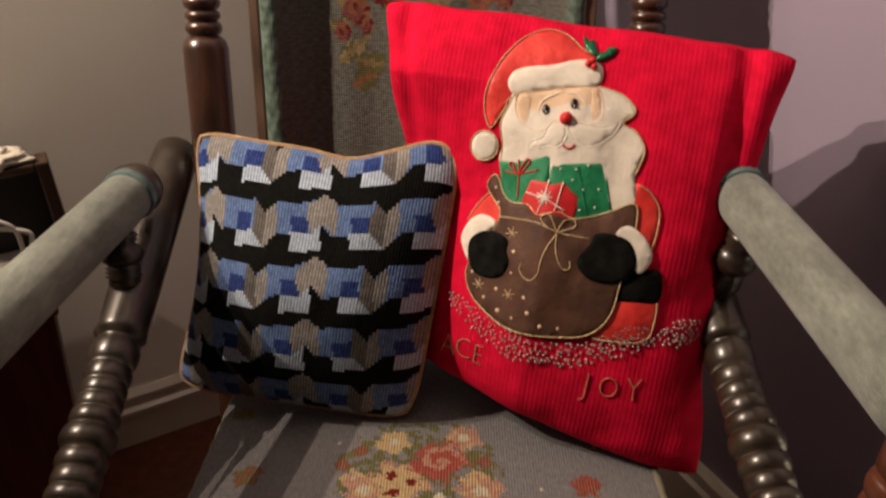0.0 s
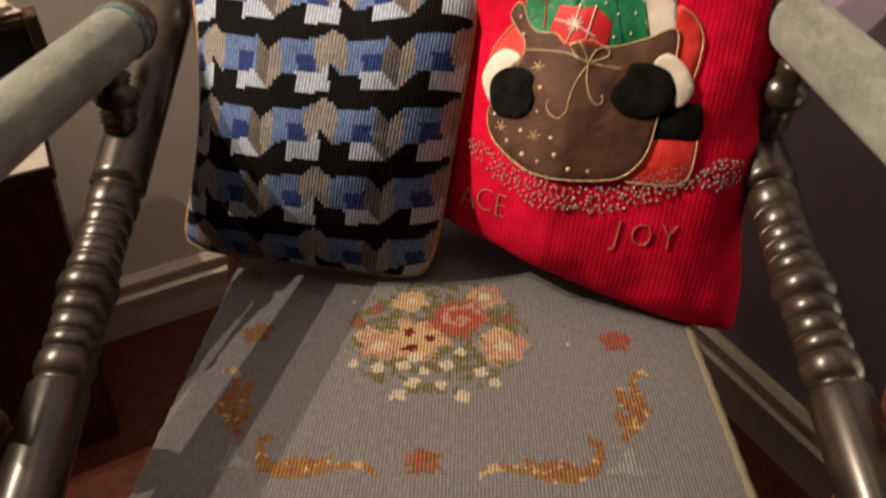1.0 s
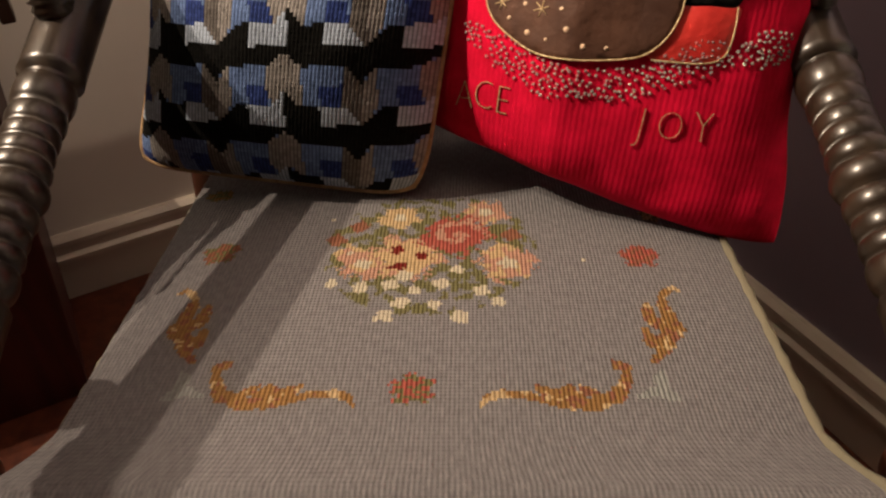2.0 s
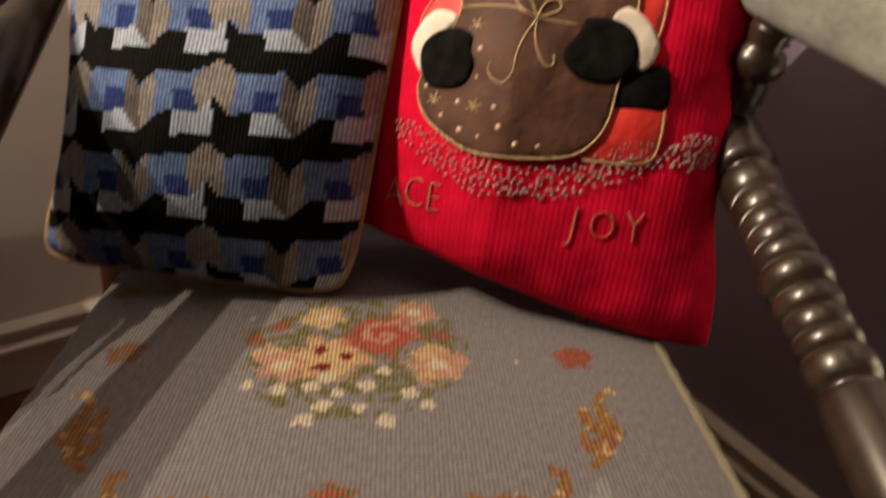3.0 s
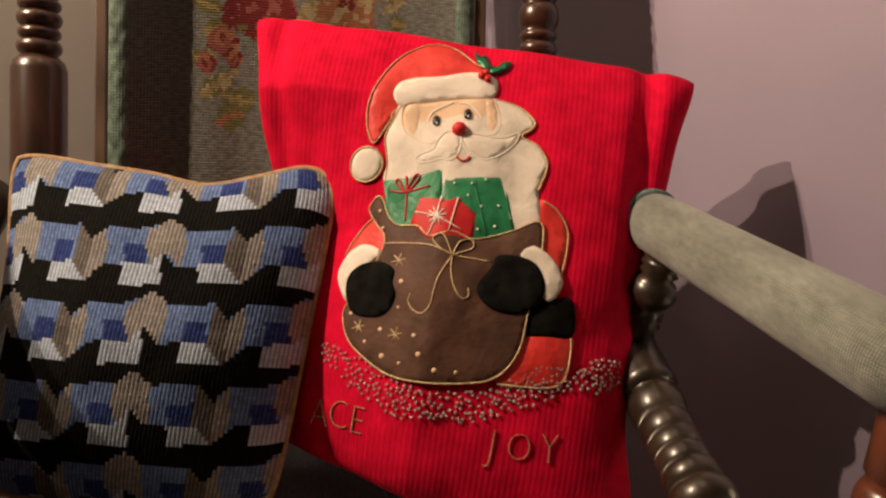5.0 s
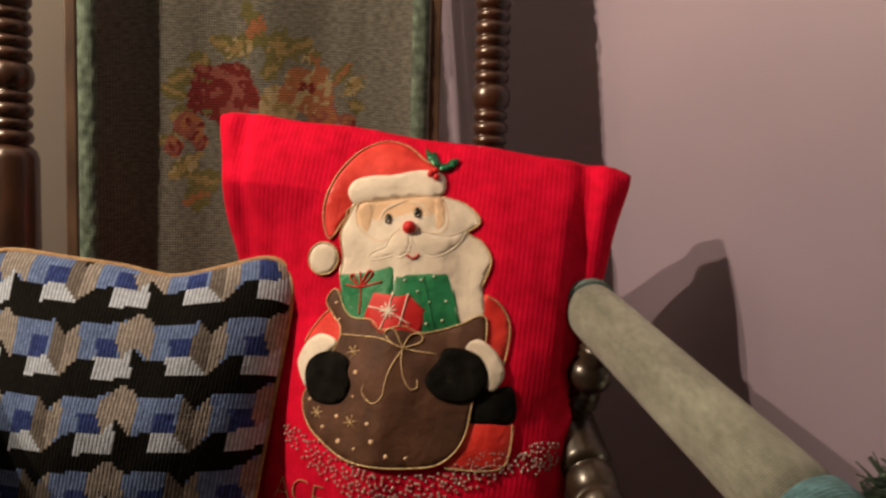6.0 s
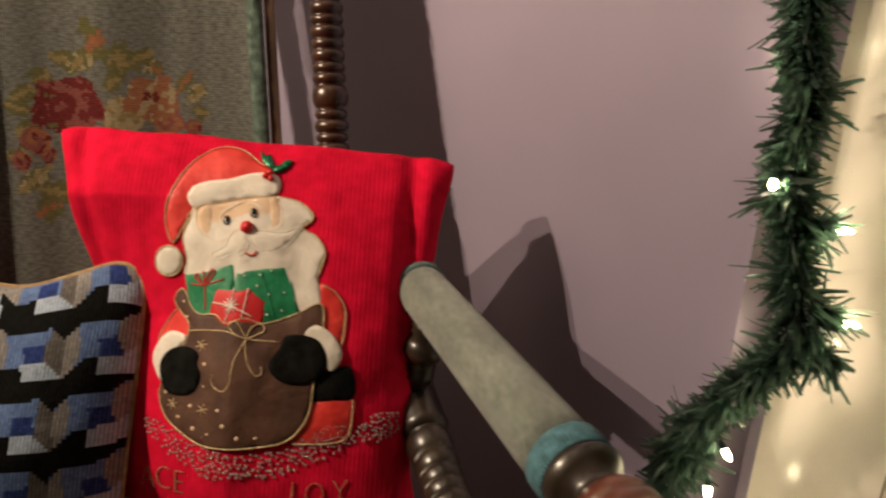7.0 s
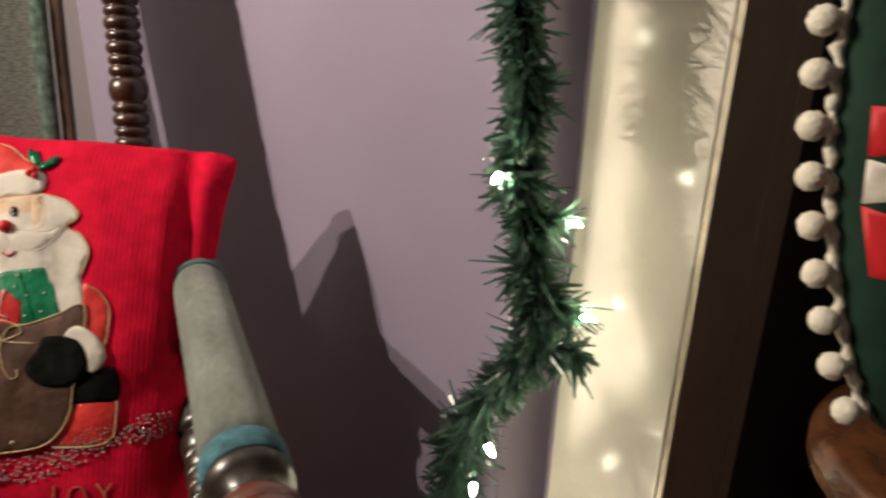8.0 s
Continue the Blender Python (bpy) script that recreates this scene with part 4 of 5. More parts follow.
for x, y in ((-0.0415, 0.1099), (-0.0150, 0.1192)):
    on_red("bead", patch(disc_outline(x, y, 0.0032, 0.0049), 0.0044, 0.0012, 0.001, 0.002), M_SHINY, "small oval glossy black bead")
    on_red("white_stitch", patch(disc_outline(x + 0.0010, y - 0.0030, 0.0008, 0.0011, 8), 0.0056, 0.0004, 0.001, 0.002), M_WHITETHREAD)
on_red("felt_ball", ball(red.on(-0.0201, 0.1035, 0.0040), 0.0064, 3), M_REDBEAD, "small red felt ball")

g1 = felt("green_patch", [(-0.080, 0.052), (-0.030, 0.067), (-0.026, 0.040), (-0.040, 0.020), (-0.049, 0.008), (-0.068, 0.008)], M_GREEN, 0.0028, 0.0012, "green satin square patch", False)
on_red("ribbon", cord([(-0.060, 0.057), (-0.057, 0.042), (-0.055, 0.018)], 0.0008, 0.0042), M_REDBEAD, parent=g1)
on_red("ribbon", cord([(-0.072, 0.044), (-0.058, 0.043), (-0.038, 0.050)], 0.0008, 0.0042), M_REDBEAD, parent=g1)
on_red("ribbon", cord([(-0.058, 0.043), (-0.068, 0.050), (-0.066, 0.054), (-0.058, 0.043), (-0.048, 0.056), (-0.052, 0.058), (-0.058, 0.043)], 0.0008, 0.0043), M_REDBEAD, parent=g1)
g2 = felt("green_patch", [(-0.028, 0.059), (0.023, 0.069), (0.041, 0.016), (0.013, 0.004), (-0.010, 0.006), (-0.030, 0.020)], M_GREEN, 0.0026, 0.0012, "green satin patch with white dots", False)
on_red("seam", cord([(-0.001, 0.060), (0.006, 0.040), (0.016, 0.012)], 0.0006, 0.0040), M_GREEN, parent=g2)
for x, y in ((-0.017, 0.054), (-0.002, 0.056), (0.009, 0.061), (-0.004, 0.045), (0.008, 0.037), (0.023, 0.04), (0.008, 0.017), (0.022, 0.022)):
    on_red("white_dot", ball(red.on(x, y, 0.0038), 0.0013, 1), M_WHITETHREAD, parent=g2)
rb = felt("red_box_patch", [(-0.045, 0.040), (-0.012, 0.042), (0.006, 0.030), (0.004, 0.006), (-0.015, 0.006), (-0.032, 0.001), (-0.050, 0.016)], M_REDBEAD, 0.0037, 0.0012, "red satin patch with white star stitches", False)
for k in range(5):
    a = k * math.pi / 5 + 0.2
    on_red("star_stitch", cord([(-0.028 - 0.008 * math.cos(a), 0.024 - 0.008 * math.sin(a)), (-0.028, 0.024), (-0.028 + 0.008 * math.cos(a), 0.024 + 0.008 * math.sin(a))], 0.0006, 0.0052, False, 2), M_WHITETHREAD, parent=rb)
for path in ([(-0.047, 0.026), (-0.028, 0.023), (-0.006, 0.014)], [(-0.026, 0.041), (-0.029, 0.023), (-0.033, 0.006)], [(-0.012, 0.042), (-0.016, 0.012)]):
    on_red("star_stitch", cord(path, 0.0006, 0.0051, False, 4), M_WHITETHREAD, parent=rb)

sack = felt("sack_patch", SACK, M_BROWN, 0.0036, 0.0013, "brown velvet sack-shaped patch with gold trim")
on_red("gold_cord", cord(SACK, 0.0008, 0.0040, True), M_GOLD, parent=sack)
for path in ([(-0.071, -0.003), (-0.055, -0.002), (-0.03, -0.002), (-0.009, -0.008), (0.022, -0.009)], [(-0.01, -0.008), (-0.021, -0.004), (-0.028, 0.004), (-0.02, 0.008), (-0.01, -0.008)],
             [(-0.01, -0.008), (-0.005, 0.004), (0.004, 0.007), (0.006, 0.0), (-0.01, -0.008)],
             [(-0.01, -0.009), (-0.018, -0.026), (-0.021, -0.040), (-0.022, -0.052), (-0.028, -0.060), (-0.036, -0.058), (-0.041, -0.051), (-0.040, -0.045)],
             [(-0.01, -0.009), (-0.009, -0.022), (-0.005, -0.034), (0.002, -0.043), (0.008, -0.041), (0.007, -0.034)]):
    on_red("gold_cord", cord(path, 0.0007, 0.0050), M_GOLD, parent=sack)
for x, y, r in ((-0.05, -0.035, 22), (-0.049, -0.057, 16), (-0.062, -0.077, 22), (-0.032, -0.079, 20), (-0.057, -0.099, 23), (-0.026, -0.094, 24), (-0.011, -0.105, 22), (0.007, -0.104, 18), (-0.074, -0.089, 18), (-0.091, -0.066, 17), (-0.041, -0.103, 15), (-0.079, 0.026, 15), (-0.074, 0.011, 15)):
    on_red("tan_dot", patch(disc_outline(x, y, r * 1e-4), 0.0048, 0.0008, 0.001, 0.002), M_TAN, parent=sack)
for x, y in ((-0.082, -0.077), (-0.048, -0.08), (-0.055, -0.017)):
    for k in range(3):
        a = k * math.pi / 3 + 0.3
        on_red("flake_stitch", cord([(x - 0.0062 * math.cos(a), y - 0.0062 * math.sin(a)), (x + 0.0062 * math.cos(a), y + 0.0062 * math.sin(a))], 0.0006, 0.0049, False, 3), M_GOLD, parent=sack)

felt("cuff_patch", [(-0.073, -0.010), (-0.089, -0.004), (-0.102, -0.012), (-0.110, -0.030), (-0.106, -0.044), (-0.096, -0.056), (-0.090, -0.036), (-0.082, -0.024)], M_CREAMFELT, 0.0045, 0.0013, "cream fleece cuff")
felt("cuff_patch", [(0.043, 0.0), (0.055, 0.010), (0.073, 0.002), (0.084, -0.014), (0.083, -0.026), (0.075, -0.035), (0.066, -0.026), (0.060, -0.012)], M_CREAMFELT, 0.0045, 0.0013, "cream fleece cuff")
felt("mitten_patch", [(-0.099, -0.049), (-0.099, -0.033), (-0.088, -0.022), (-0.071, -0.019), (-0.058, -0.025), (-0.0575, -0.036), (-0.053, -0.048), (-0.059, -0.063), (-0.073, -0.068), (-0.09, -0.065)], M_BLACK, 0.0058, 0.0014, "black felt mitten shape")
felt("mitten_patch", [(0.014, -0.031), (0.023, -0.015), (0.028, -0.003), (0.045, -0.001), (0.061, -0.006), (0.07, -0.022), (0.067, -0.038), (0.051, -0.049), (0.031, -0.049), (0.019, -0.042)], M_BLACK, 0.0058, 0.0014, "black felt mitten shape")
felt("holly_patch", [(-0.017, 0.189), (-0.011, 0.184), (-0.007, 0.186), (-0.003, 0.178), (0.001, 0.169), (-0.006, 0.170), (-0.010, 0.174), (-0.014, 0.177)], M_LEAF, 0.0030, 0.0007, "green glittering leaf")
felt("holly_patch", [(-0.001, 0.166), (0.001, 0.173), (0.006, 0.174), (0.009, 0.179), (0.017, 0.180), (0.014, 0.172), (0.010, 0.169), (0.006, 0.166)], M_LEAF, 0.0030, 0.0007, "green glittering leaf")
for x, y in ((-0.008, 0.160), (-0.002, 0.1575), (-0.004, 0.164)):
    on_red("berry", ball(red.on(x, y, 0.0050), 0.0034, 2), M_REDBEAD)

# crystal beads in an arc under the sack
rng = random.Random(5)
B_TOP = [(-0.118, -0.092), (-0.073, -0.104), (-0.041, -0.118), (-0.003, -0.120), (0.036, -0.112), (0.06, -0.098), (0.083, -0.086), (0.105, -0.090), (0.121, -0.076), (0.146, -0.072)]
B_LOW = [(-0.111, -0.108), (-0.087, -0.127), (-0.061, -0.137), (-0.036, -0.148), (-0.01, -0.144), (0.018, -0.145), (0.046, -0.133), (0.078, -0.119), (0.104, -0.106), (0.130, -0.103), (0.147, -0.092)]
top_line, low_line = smooth_path(B_TOP, 30), smooth_path(B_LOW, 30)
bead_mesh = mesh_of(ball((0, 0, 0), 0.0016, 1), "crystal_bead", M_CRYSTAL)
taken = []
while len(taken) < 290:
    k = rng.random()
    a, b = top_line[int(k * (len(top_line) - 1))], low_line[int(k * (len(low_line) - 1))]
    m = rng.random()
    p = a + (b - a) * m
    if any((p[0] - q[0]) ** 2 + (p[1] - q[1]) ** 2 < 0.0030 ** 2 for q in taken[-290:]):
        m = -1
        taken.append((9, 9)) if rng.random() < 0.02 else None
        continue
    taken.append(p)
    bead = new("crystal_bead", bead_mesh)
    bead.parent = red_pillow
    bead.location = red.on(p[0], p[1], 0.0012) - Vector((0.2, 0.6, 0.46))
    bead.rotation_euler = (rng.random() * 3, rng.random() * 3, rng.random() * 3)
    bead.scale = (rng.uniform(0.8, 1.1), rng.uniform(0.8, 1.1), rng.uniform(1.0, 1.35))


def letter(char, x, y, size, turn=0.0):
    """One embroidered gold letter on the cover."""
    data = bpy.data.curves.new("letter", "FONT")
    data.body, data.size, data.align_x, data.align_y, data.offset = char, size, "CENTER", "CENTER", -0.0011
    data.extrude, data.resolution_u = 0.0006, 3
    ob = bpy.data.objects.new("letter", data)
    me = ob.to_mesh()
    bm = bmesh.new()
    bm.from_mesh(me)
    ob.to_mesh_clear()
    bpy.data.objects.remove(ob)
    bmesh.ops.triangulate(bm, faces=bm.faces[:])
    for v in bm.verts:
        a, b = v.co.x * 0.9, v.co.y * 1.12
        v.co = red.on(x + a * math.cos(turn) - b * math.sin(turn), y + a * math.sin(turn) + b * math.cos(turn), 0.0014 + v.co.z)
    on_red("letter", bm, M_GOLD, "embroidered gold letter", False)


for char, x, y, turn in (("A", -0.109, -0.157, 0.0), ("C", -0.090, -0.155, 0.0), ("E", -0.072, -0.157, -0.05), ("J", 0.045, -0.158, -0.05), ("O", 0.067, -0.157, 0.0), ("Y", 0.092, -0.155, 0.05)):
    letter(char, x, y, 0.033 if char not in "O" else 0.030, turn)

# the blue needlepoint pillow
def stitched(name, colour, spread=0.22):
    """Needlepoint wool whose tone changes from stitch to stitch, with fibres on top."""
    m = material(name, colour, 0.92)
    tc = node(m, "ShaderNodeTexCoord")
    cell = node(m, "ShaderNodeVectorMath")
    cell.operation = "FLOOR"
    link(m, tc, "UV", cell, 0)
    rnd = node(m, "ShaderNodeTexWhiteNoise")
    rnd.noise_dimensions = "2D"
    link(m, cell, "Vector", rnd, "Vector")
    ramp = node(m, "ShaderNodeValToRGB")
    ramp.color_ramp.elements[0].color = (*(c * (1 - spread) for c in colour), 1)
    ramp.color_ramp.elements[1].color = (*(min(1, c * (1 + spread)) for c in colour), 1)
    link(m, rnd, "Value", ramp, "Fac")
    part_of = node(m, "ShaderNodeVectorMath")
    part_of.operation = "FRACTION"
    link(m, tc, "UV", part_of, 0)
    axes = node(m, "ShaderNodeSeparateXYZ")
    link(m, part_of, "Vector", axes, "Vector")
    last = ramp.outputs["Color"]
    for axis, depth in (("X", 0.62), ("Y", 0.10)):
        gap = node(m, "ShaderNodeValToRGB")
        gap.color_ramp.elements[0].position, gap.color_ramp.elements[1].position = 0.04, 0.26
        gap.color_ramp.elements[0].color = (1 - depth, 1 - depth, 1 - depth, 1)
        for at, tone in ((0.74, 1.0), (0.96, 1 - depth)):
            gap.color_ramp.elements.new(at).color = (tone, tone, tone, 1)
        link(m, axes, axis, gap, "Fac")
        mix = node(m, "ShaderNodeMix")
        mix.data_type, mix.blend_type = "RGBA", "MULTIPLY"
        mix.inputs[0].default_value = 1.0
        m.node_tree.links.new(last, mix.inputs[6])
        m.node_tree.links.new(gap.outputs["Color"], mix.inputs[7])
        last = mix.outputs[2]
    m.node_tree.links.new(last, shader(m).inputs["Base Color"])
    fine_noise(m, 5.0, 0.35, 0.0006, "UV", (1.0, 2.2, 1.0))
    shader(m).inputs["Specular IOR Level"].default_value = 0.12
    shader(m).inputs["Sheen Weight"].default_value = 0.02
    return m


TONES = [stitched("black_wool", (0.0042, 0.0042, 0.0036), 0.4), stitched("pale_blue_wool", (0.44, 0.53, 0.66), 0.14), stitched("blue_wool", (0.135, 0.215, 0.43), 0.2),
         stitched("deep_blue_wool", (0.030, 0.055, 0.21), 0.25), stitched("beige_wool", (0.290, 0.275, 0.264), 0.18), stitched("grey_wool", (0.142, 0.130, 0.122), 0.18)]


def inside(poly, x, y):
    hit = False
    for (x0, y0), (x1, y1) in zip(poly, poly[1:] + poly[:1]):
        if (y0 > y) != (y1 > y) and x < (x1 - x0) * (y - y0) / (y1 - y0) + x0:
            hit = not hit
    return hit


BLACK_TOP = ((0, 32, 84, 87, 181, 226, 258, 260, 345), (0, 34, 34, 79, 79, 36, 34, 84, 84))
BLACK_LOW = ((0, 38, 141, 176, 206, 300, 345), (97, 128, 128, 166, 129, 129, 97))
WHITE_1 = [(84, 33), (141, 34), (182, 79), (87, 79)]
WHITE_2 = [(257, 34), (318, 34), (344, -1), (350, 84), (260, 84)]
HEX = [(0, 97), (38, 128), (44, 190), (40, 222), (0, 185), (-25, 220), (-45, 178), (-44, 131)]
SHADE = [(140, 128), (178, 166), (184, 268), (138, 220)]
LIGHT = [(178, 166), (207, 128), (218, 220), (184, 268)]
DEEP = [(84, 169), (136, 169), (138, 221), (88, 221)], [(255, 171), (307, 171), (312, 221), (260, 221)]


def block_pattern(s, t):
    """The tumbling-block pattern at a place of the cover; a repeat is 345 by 185 of its own units."""
    x = (345 * (0.8711 + 1.1073 * s + 0.0237 * t + 0.0047 * s * t - 0.009 * s * s - 0.0273 * t * t + 0.0005 * s ** 3) + 5) % 345
    y = (185 * (2.0207 + 0.1103 * s - 2.2228 * t - 0.0161 * s * t - 0.0608 * s * s + 0.0322 * t * t + 0.0467 * s ** 3) + 2) % 185
    for k in (x, x + 345):
        if inside(WHITE_1, k, y) or inside(WHITE_2, k, y) or inside(WHITE_2, k, y - 185):
            return 1
    top = np.interp(x, *BLACK_TOP)
    if top <= y <= np.interp(x, *BLACK_LOW):
        return 0
    if y < top:
        y += 185
    if inside(HEX, x, y) or inside(HEX, x - 345, y) or inside(LIGHT, x, y):
        return 4
    if inside(SHADE, x, y):
        return 5
    return 3 if inside(DEEP[0], x, y) or inside(DEEP[1], x, y) else 2


def needlepoint_mesh(c, nx, ny, k=3):
    """A cushion whose front is worked in nx by ny raised stitches, with a plain back."""
    bm = bmesh.new()
    uvl = bm.loops.layers.uv.new("cloth")
    w, h = nx * k, ny * k
    tones = [[block_pattern(-1 + (2 * i + 1) / nx, -1 + (2 * j + 1) / ny) for i in range(nx)] for j in range(ny)]
    grid = []
    for j in range(h + 1):
        line = []
        for i in range(w + 1):
            s, t = -1 + 2 * i / w, -1 + 2 * j / h
            x, y = c.uv(s, t)
            knot = 0.0010 * (0.0 if i % k == 0 else 1.0) * (0.72 if j % k == 0 else 1.0)
            knot *= 0.8 + 0.5 * noise.noise(Vector((i // k * 1.7, j // k * 1.3, 2.0)))
            line.append(bm.verts.new(c.at(x, y, c.height(s, t) + knot)))
        grid.append(line)
    for j in range(h):
        for i in range(w):
            f = bm.faces.new((grid[j][i], grid[j][i + 1], grid[j + 1][i + 1], grid[j + 1][i]))
            for lp, (a, b) in zip(f.loops, ((i, j), (i + 1, j), (i + 1, j + 1), (i, j + 1))):
                lp[uvl].uv = (a / k, b / k)
            f.material_index = tones[j // k][i // k]
    n = 40
    back = [[bm.verts.new(c.at(*c.uv(-1 + 2 * i / n, -1 + 2 * j / n), c.height(-1 + 2 * i / n, -1 + 2 * j / n, -1))) for i in range(n + 1)] for j in range(n + 1)]
    for j in range(n):
        for i in range(n):
            bm.faces.new((back[j][i], back[j + 1][i], back[j + 1][i + 1], back[j][i + 1]))
    return bm


blue_pillow = tagged(new("blue_pillow"), "blue, grey and black needlepoint pillow with tumbling-block pattern", "pillow")
blue_pillow.location = (-0.15, 0.62, 0.46)


def on_blue(name, bm, mat, label="", smooth=True, parent=None):
    bmesh.ops.translate(bm, verts=bm.verts[:], vec=(0.15, -0.62, -0.46))
    return part(name, bm, mat, parent or blue_pillow, label, smooth)


on_blue("cover", needlepoint_mesh(blue, 84, 88), TONES, "needlepoint cover with woollen stitches")
on_blue("piping", tube(rim(blue), 0.0030, 8, True), M_PIPE, "tan corded piping")

# ---- woodwork ----
def along_left(profile, r0, r1, mat, name, label):
    """Moulding along the grey wall; profile: (metres out from the wall, height)."""
    bm = bmesh.new()
    ends = [[bm.verts.new((*on_plan(r, DL - d), z)) for d, z in profile] for r in (r0, r1)]
    weave(bm, ends)
    return tagged(part(name, bm, mat), label, "baseboard", kind="structure")


def along_right(profile, l0, l1, mat, name, label):
    bm = bmesh.new()
    ends = [[bm.verts.new((*on_plan(DR - d, l), z)) for d, z in profile] for l in (l0, l1)]
    weave(bm, ends)
    return tagged(part(name, bm, mat), label, "baseboard", kind="structure")


def weave(bm, ends):
    n = len(ends[0])
    for i in range(n):
        bm.faces.new((ends[0][i], ends[0][(i + 1) % n], ends[1][(i + 1) % n], ends[1][i]))
    bm.faces.new(ends[0]), bm.faces.new(ends[1])
    bmesh.ops.recalc_face_normals(bm, faces=bm.faces[:])


BASE = [(0, 0), (0.016, 0), (0.016, 0.072), (0.022, 0.075), (0.022, 0.083), (0.014, 0.088), (0.011, 0.100), (0.017, 0.104), (0.017, 0.112), (0.008, 0.119), (0, 0.119)]
along_left(BASE, -3.15, DR - 0.024, M_TRIM, "baseboard", "moulded painted baseboard along the grey wall")
along_right(BASE, END_L + 0.001, DL - 0.024, M_TRIM, "baseboard", "moulded painted baseboard along the purple wall")

casing = tagged(new("door_casing"), "cream gloss-painted door casing with a jamb coloured browner for shade", "door casing", kind="structure")
bm = slab([on_plan(DW - 0.022, DOOR_L), on_plan(DW - 0.001, DOOR_L), on_plan(DW - 0.001, DOOR_L + 0.128), on_plan(DW - 0.022, DOOR_L + 0.128)], 2.15)
part("face_board", bevelled(bm, 0.002), M_CREAM, casing, "cream gloss-painted face board")
# Jamb side's shade is in the colour: browner and darker than the face board.
M_JAMB = material("jamb_shade_paint", (0.66, 0.56, 0.45), 0.6)
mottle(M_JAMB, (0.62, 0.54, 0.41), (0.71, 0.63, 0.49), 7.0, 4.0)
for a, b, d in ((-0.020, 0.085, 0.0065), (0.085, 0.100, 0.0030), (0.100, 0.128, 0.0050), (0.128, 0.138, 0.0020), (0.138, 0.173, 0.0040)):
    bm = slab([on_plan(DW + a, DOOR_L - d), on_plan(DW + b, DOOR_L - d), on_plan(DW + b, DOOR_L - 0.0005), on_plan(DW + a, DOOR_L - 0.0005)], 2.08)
    part("jamb_board", bm, M_JAMB, casing, "brownish jamb board, its shade put into the paint")

# ---- garland with lit bulbs ----
GARLAND = [(0.556, 0.505, 1.22), (0.560, 0.502, 1.10), (0.562, 0.500, 1.019), (0.568, 0.490, 0.955), (0.567, 0.492, 0.884), (0.578, 0.472, 0.811), (0.584, 0.459, 0.745), (0.569, 0.488, 0.690), (0.543, 0.533, 0.622), (0.532, 0.553, 0.556), (0.528, 0.560, 0.495), (0.524, 0.566, 0.42), (0.522, 0.57, 0.30)]
garland = tagged(new("garland"), "dark green tinsel garland with warm lit bulbs hanging on the wall", "garland")
garland.location = GARLAND[-1]
G0 = Vector(GARLAND[-1])
M_NEEDLE = material("green_tinsel", (0.018, 0.06, 0.034), 0.24)
nz = mottle(M_NEEDLE, (0.008, 0.015, 0.012), (0.030, 0.046, 0.039), 30.0, 3.0)
geo = node(M_NEEDLE, "ShaderNodeNewGeometry")
hs = node(M_NEEDLE, "ShaderNodeHueSaturation")
mr = node(M_NEEDLE, "ShaderNodeMapRange")
mr.inputs["To Min"].default_value, mr.inputs["To Max"].default_value = 0.5, 1.8
link(M_NEEDLE, geo, "Random Per Island", mr, "Value")
link(M_NEEDLE, mr, "Result", hs, "Value")
old = shader(M_NEEDLE).inputs["Base Color"].links[0].from_socket
M_NEEDLE.node_tree.links.new(old, hs.inputs["Color"])
link(M_NEEDLE, hs, "Color", shader(M_NEEDLE), "Base Color")
thin = node(M_NEEDLE, "ShaderNodeBsdfTranslucent", Color=(0.22, 0.40, 0.29, 1))
blend = node(M_NEEDLE, "ShaderNodeMixShader", Fac=0.42)
M_NEEDLE.node_tree.links.new(shader(M_NEEDLE).outputs[0], blend.inputs[1])
M_NEEDLE.node_tree.links.new(thin.outputs[0], blend.inputs[2])
M_NEEDLE.node_tree.links.new(blend.outputs[0], M_NEEDLE.node_tree.nodes["Material Output"].inputs[0])
M_WIRE = material("dark_green_wire", (0.01, 0.03, 0.02), 0.5)
spine = [Vector(p) + Vector((0.5, -0.866, 0)) * 0.014 * min(1.0, max(0.0, (0.70 - p[2]) / 0.1)) for p in smooth_path(GARLAND, 12)]
part("wire", tube([p - G0 for p in spine], 0.003, 6), M_WIRE, garland, "green wire core", True)
rng = random.Random(11)
bm = bmesh.new()
WALL_OUT = Vector((-WR[0], -WR[1], 0))
TUFTS = [(0.560, 0.472, 0.880), (0.598, 0.462, 0.850), (0.606, 0.448, 0.775), (0.628, 0.450, 0.722), (0.552, 0.505, 0.608), (0.545, 0.520, 0.565)]
# The bulbs at heights 0.465 and 0.390 are unseen, added to brighten the casing.
BULBS = ((0.546, 0.480, 0.884, -0.4, -0.2), (0.602, 0.460, 0.848, 0.8, -0.3), (0.613, 0.440, 0.766, 0.9, -0.1), (0.551, 0.481, 0.616, 0.3, -0.7), (0.538, 0.477, 0.577, -0.2, -0.8),
                        (0.554, 0.445, 0.515, -0.4, -0.6), (0.566, 0.498, 0.465, 0.7, -0.4), (0.560, 0.508, 0.390, 0.7, -0.2), (0.596, 0.514, 0.694, 0.7, 0.2), (0.566, 0.520, 0.976, 0.5, 0.1), (0.560, 0.490, 1.080, -0.3, 0.4))
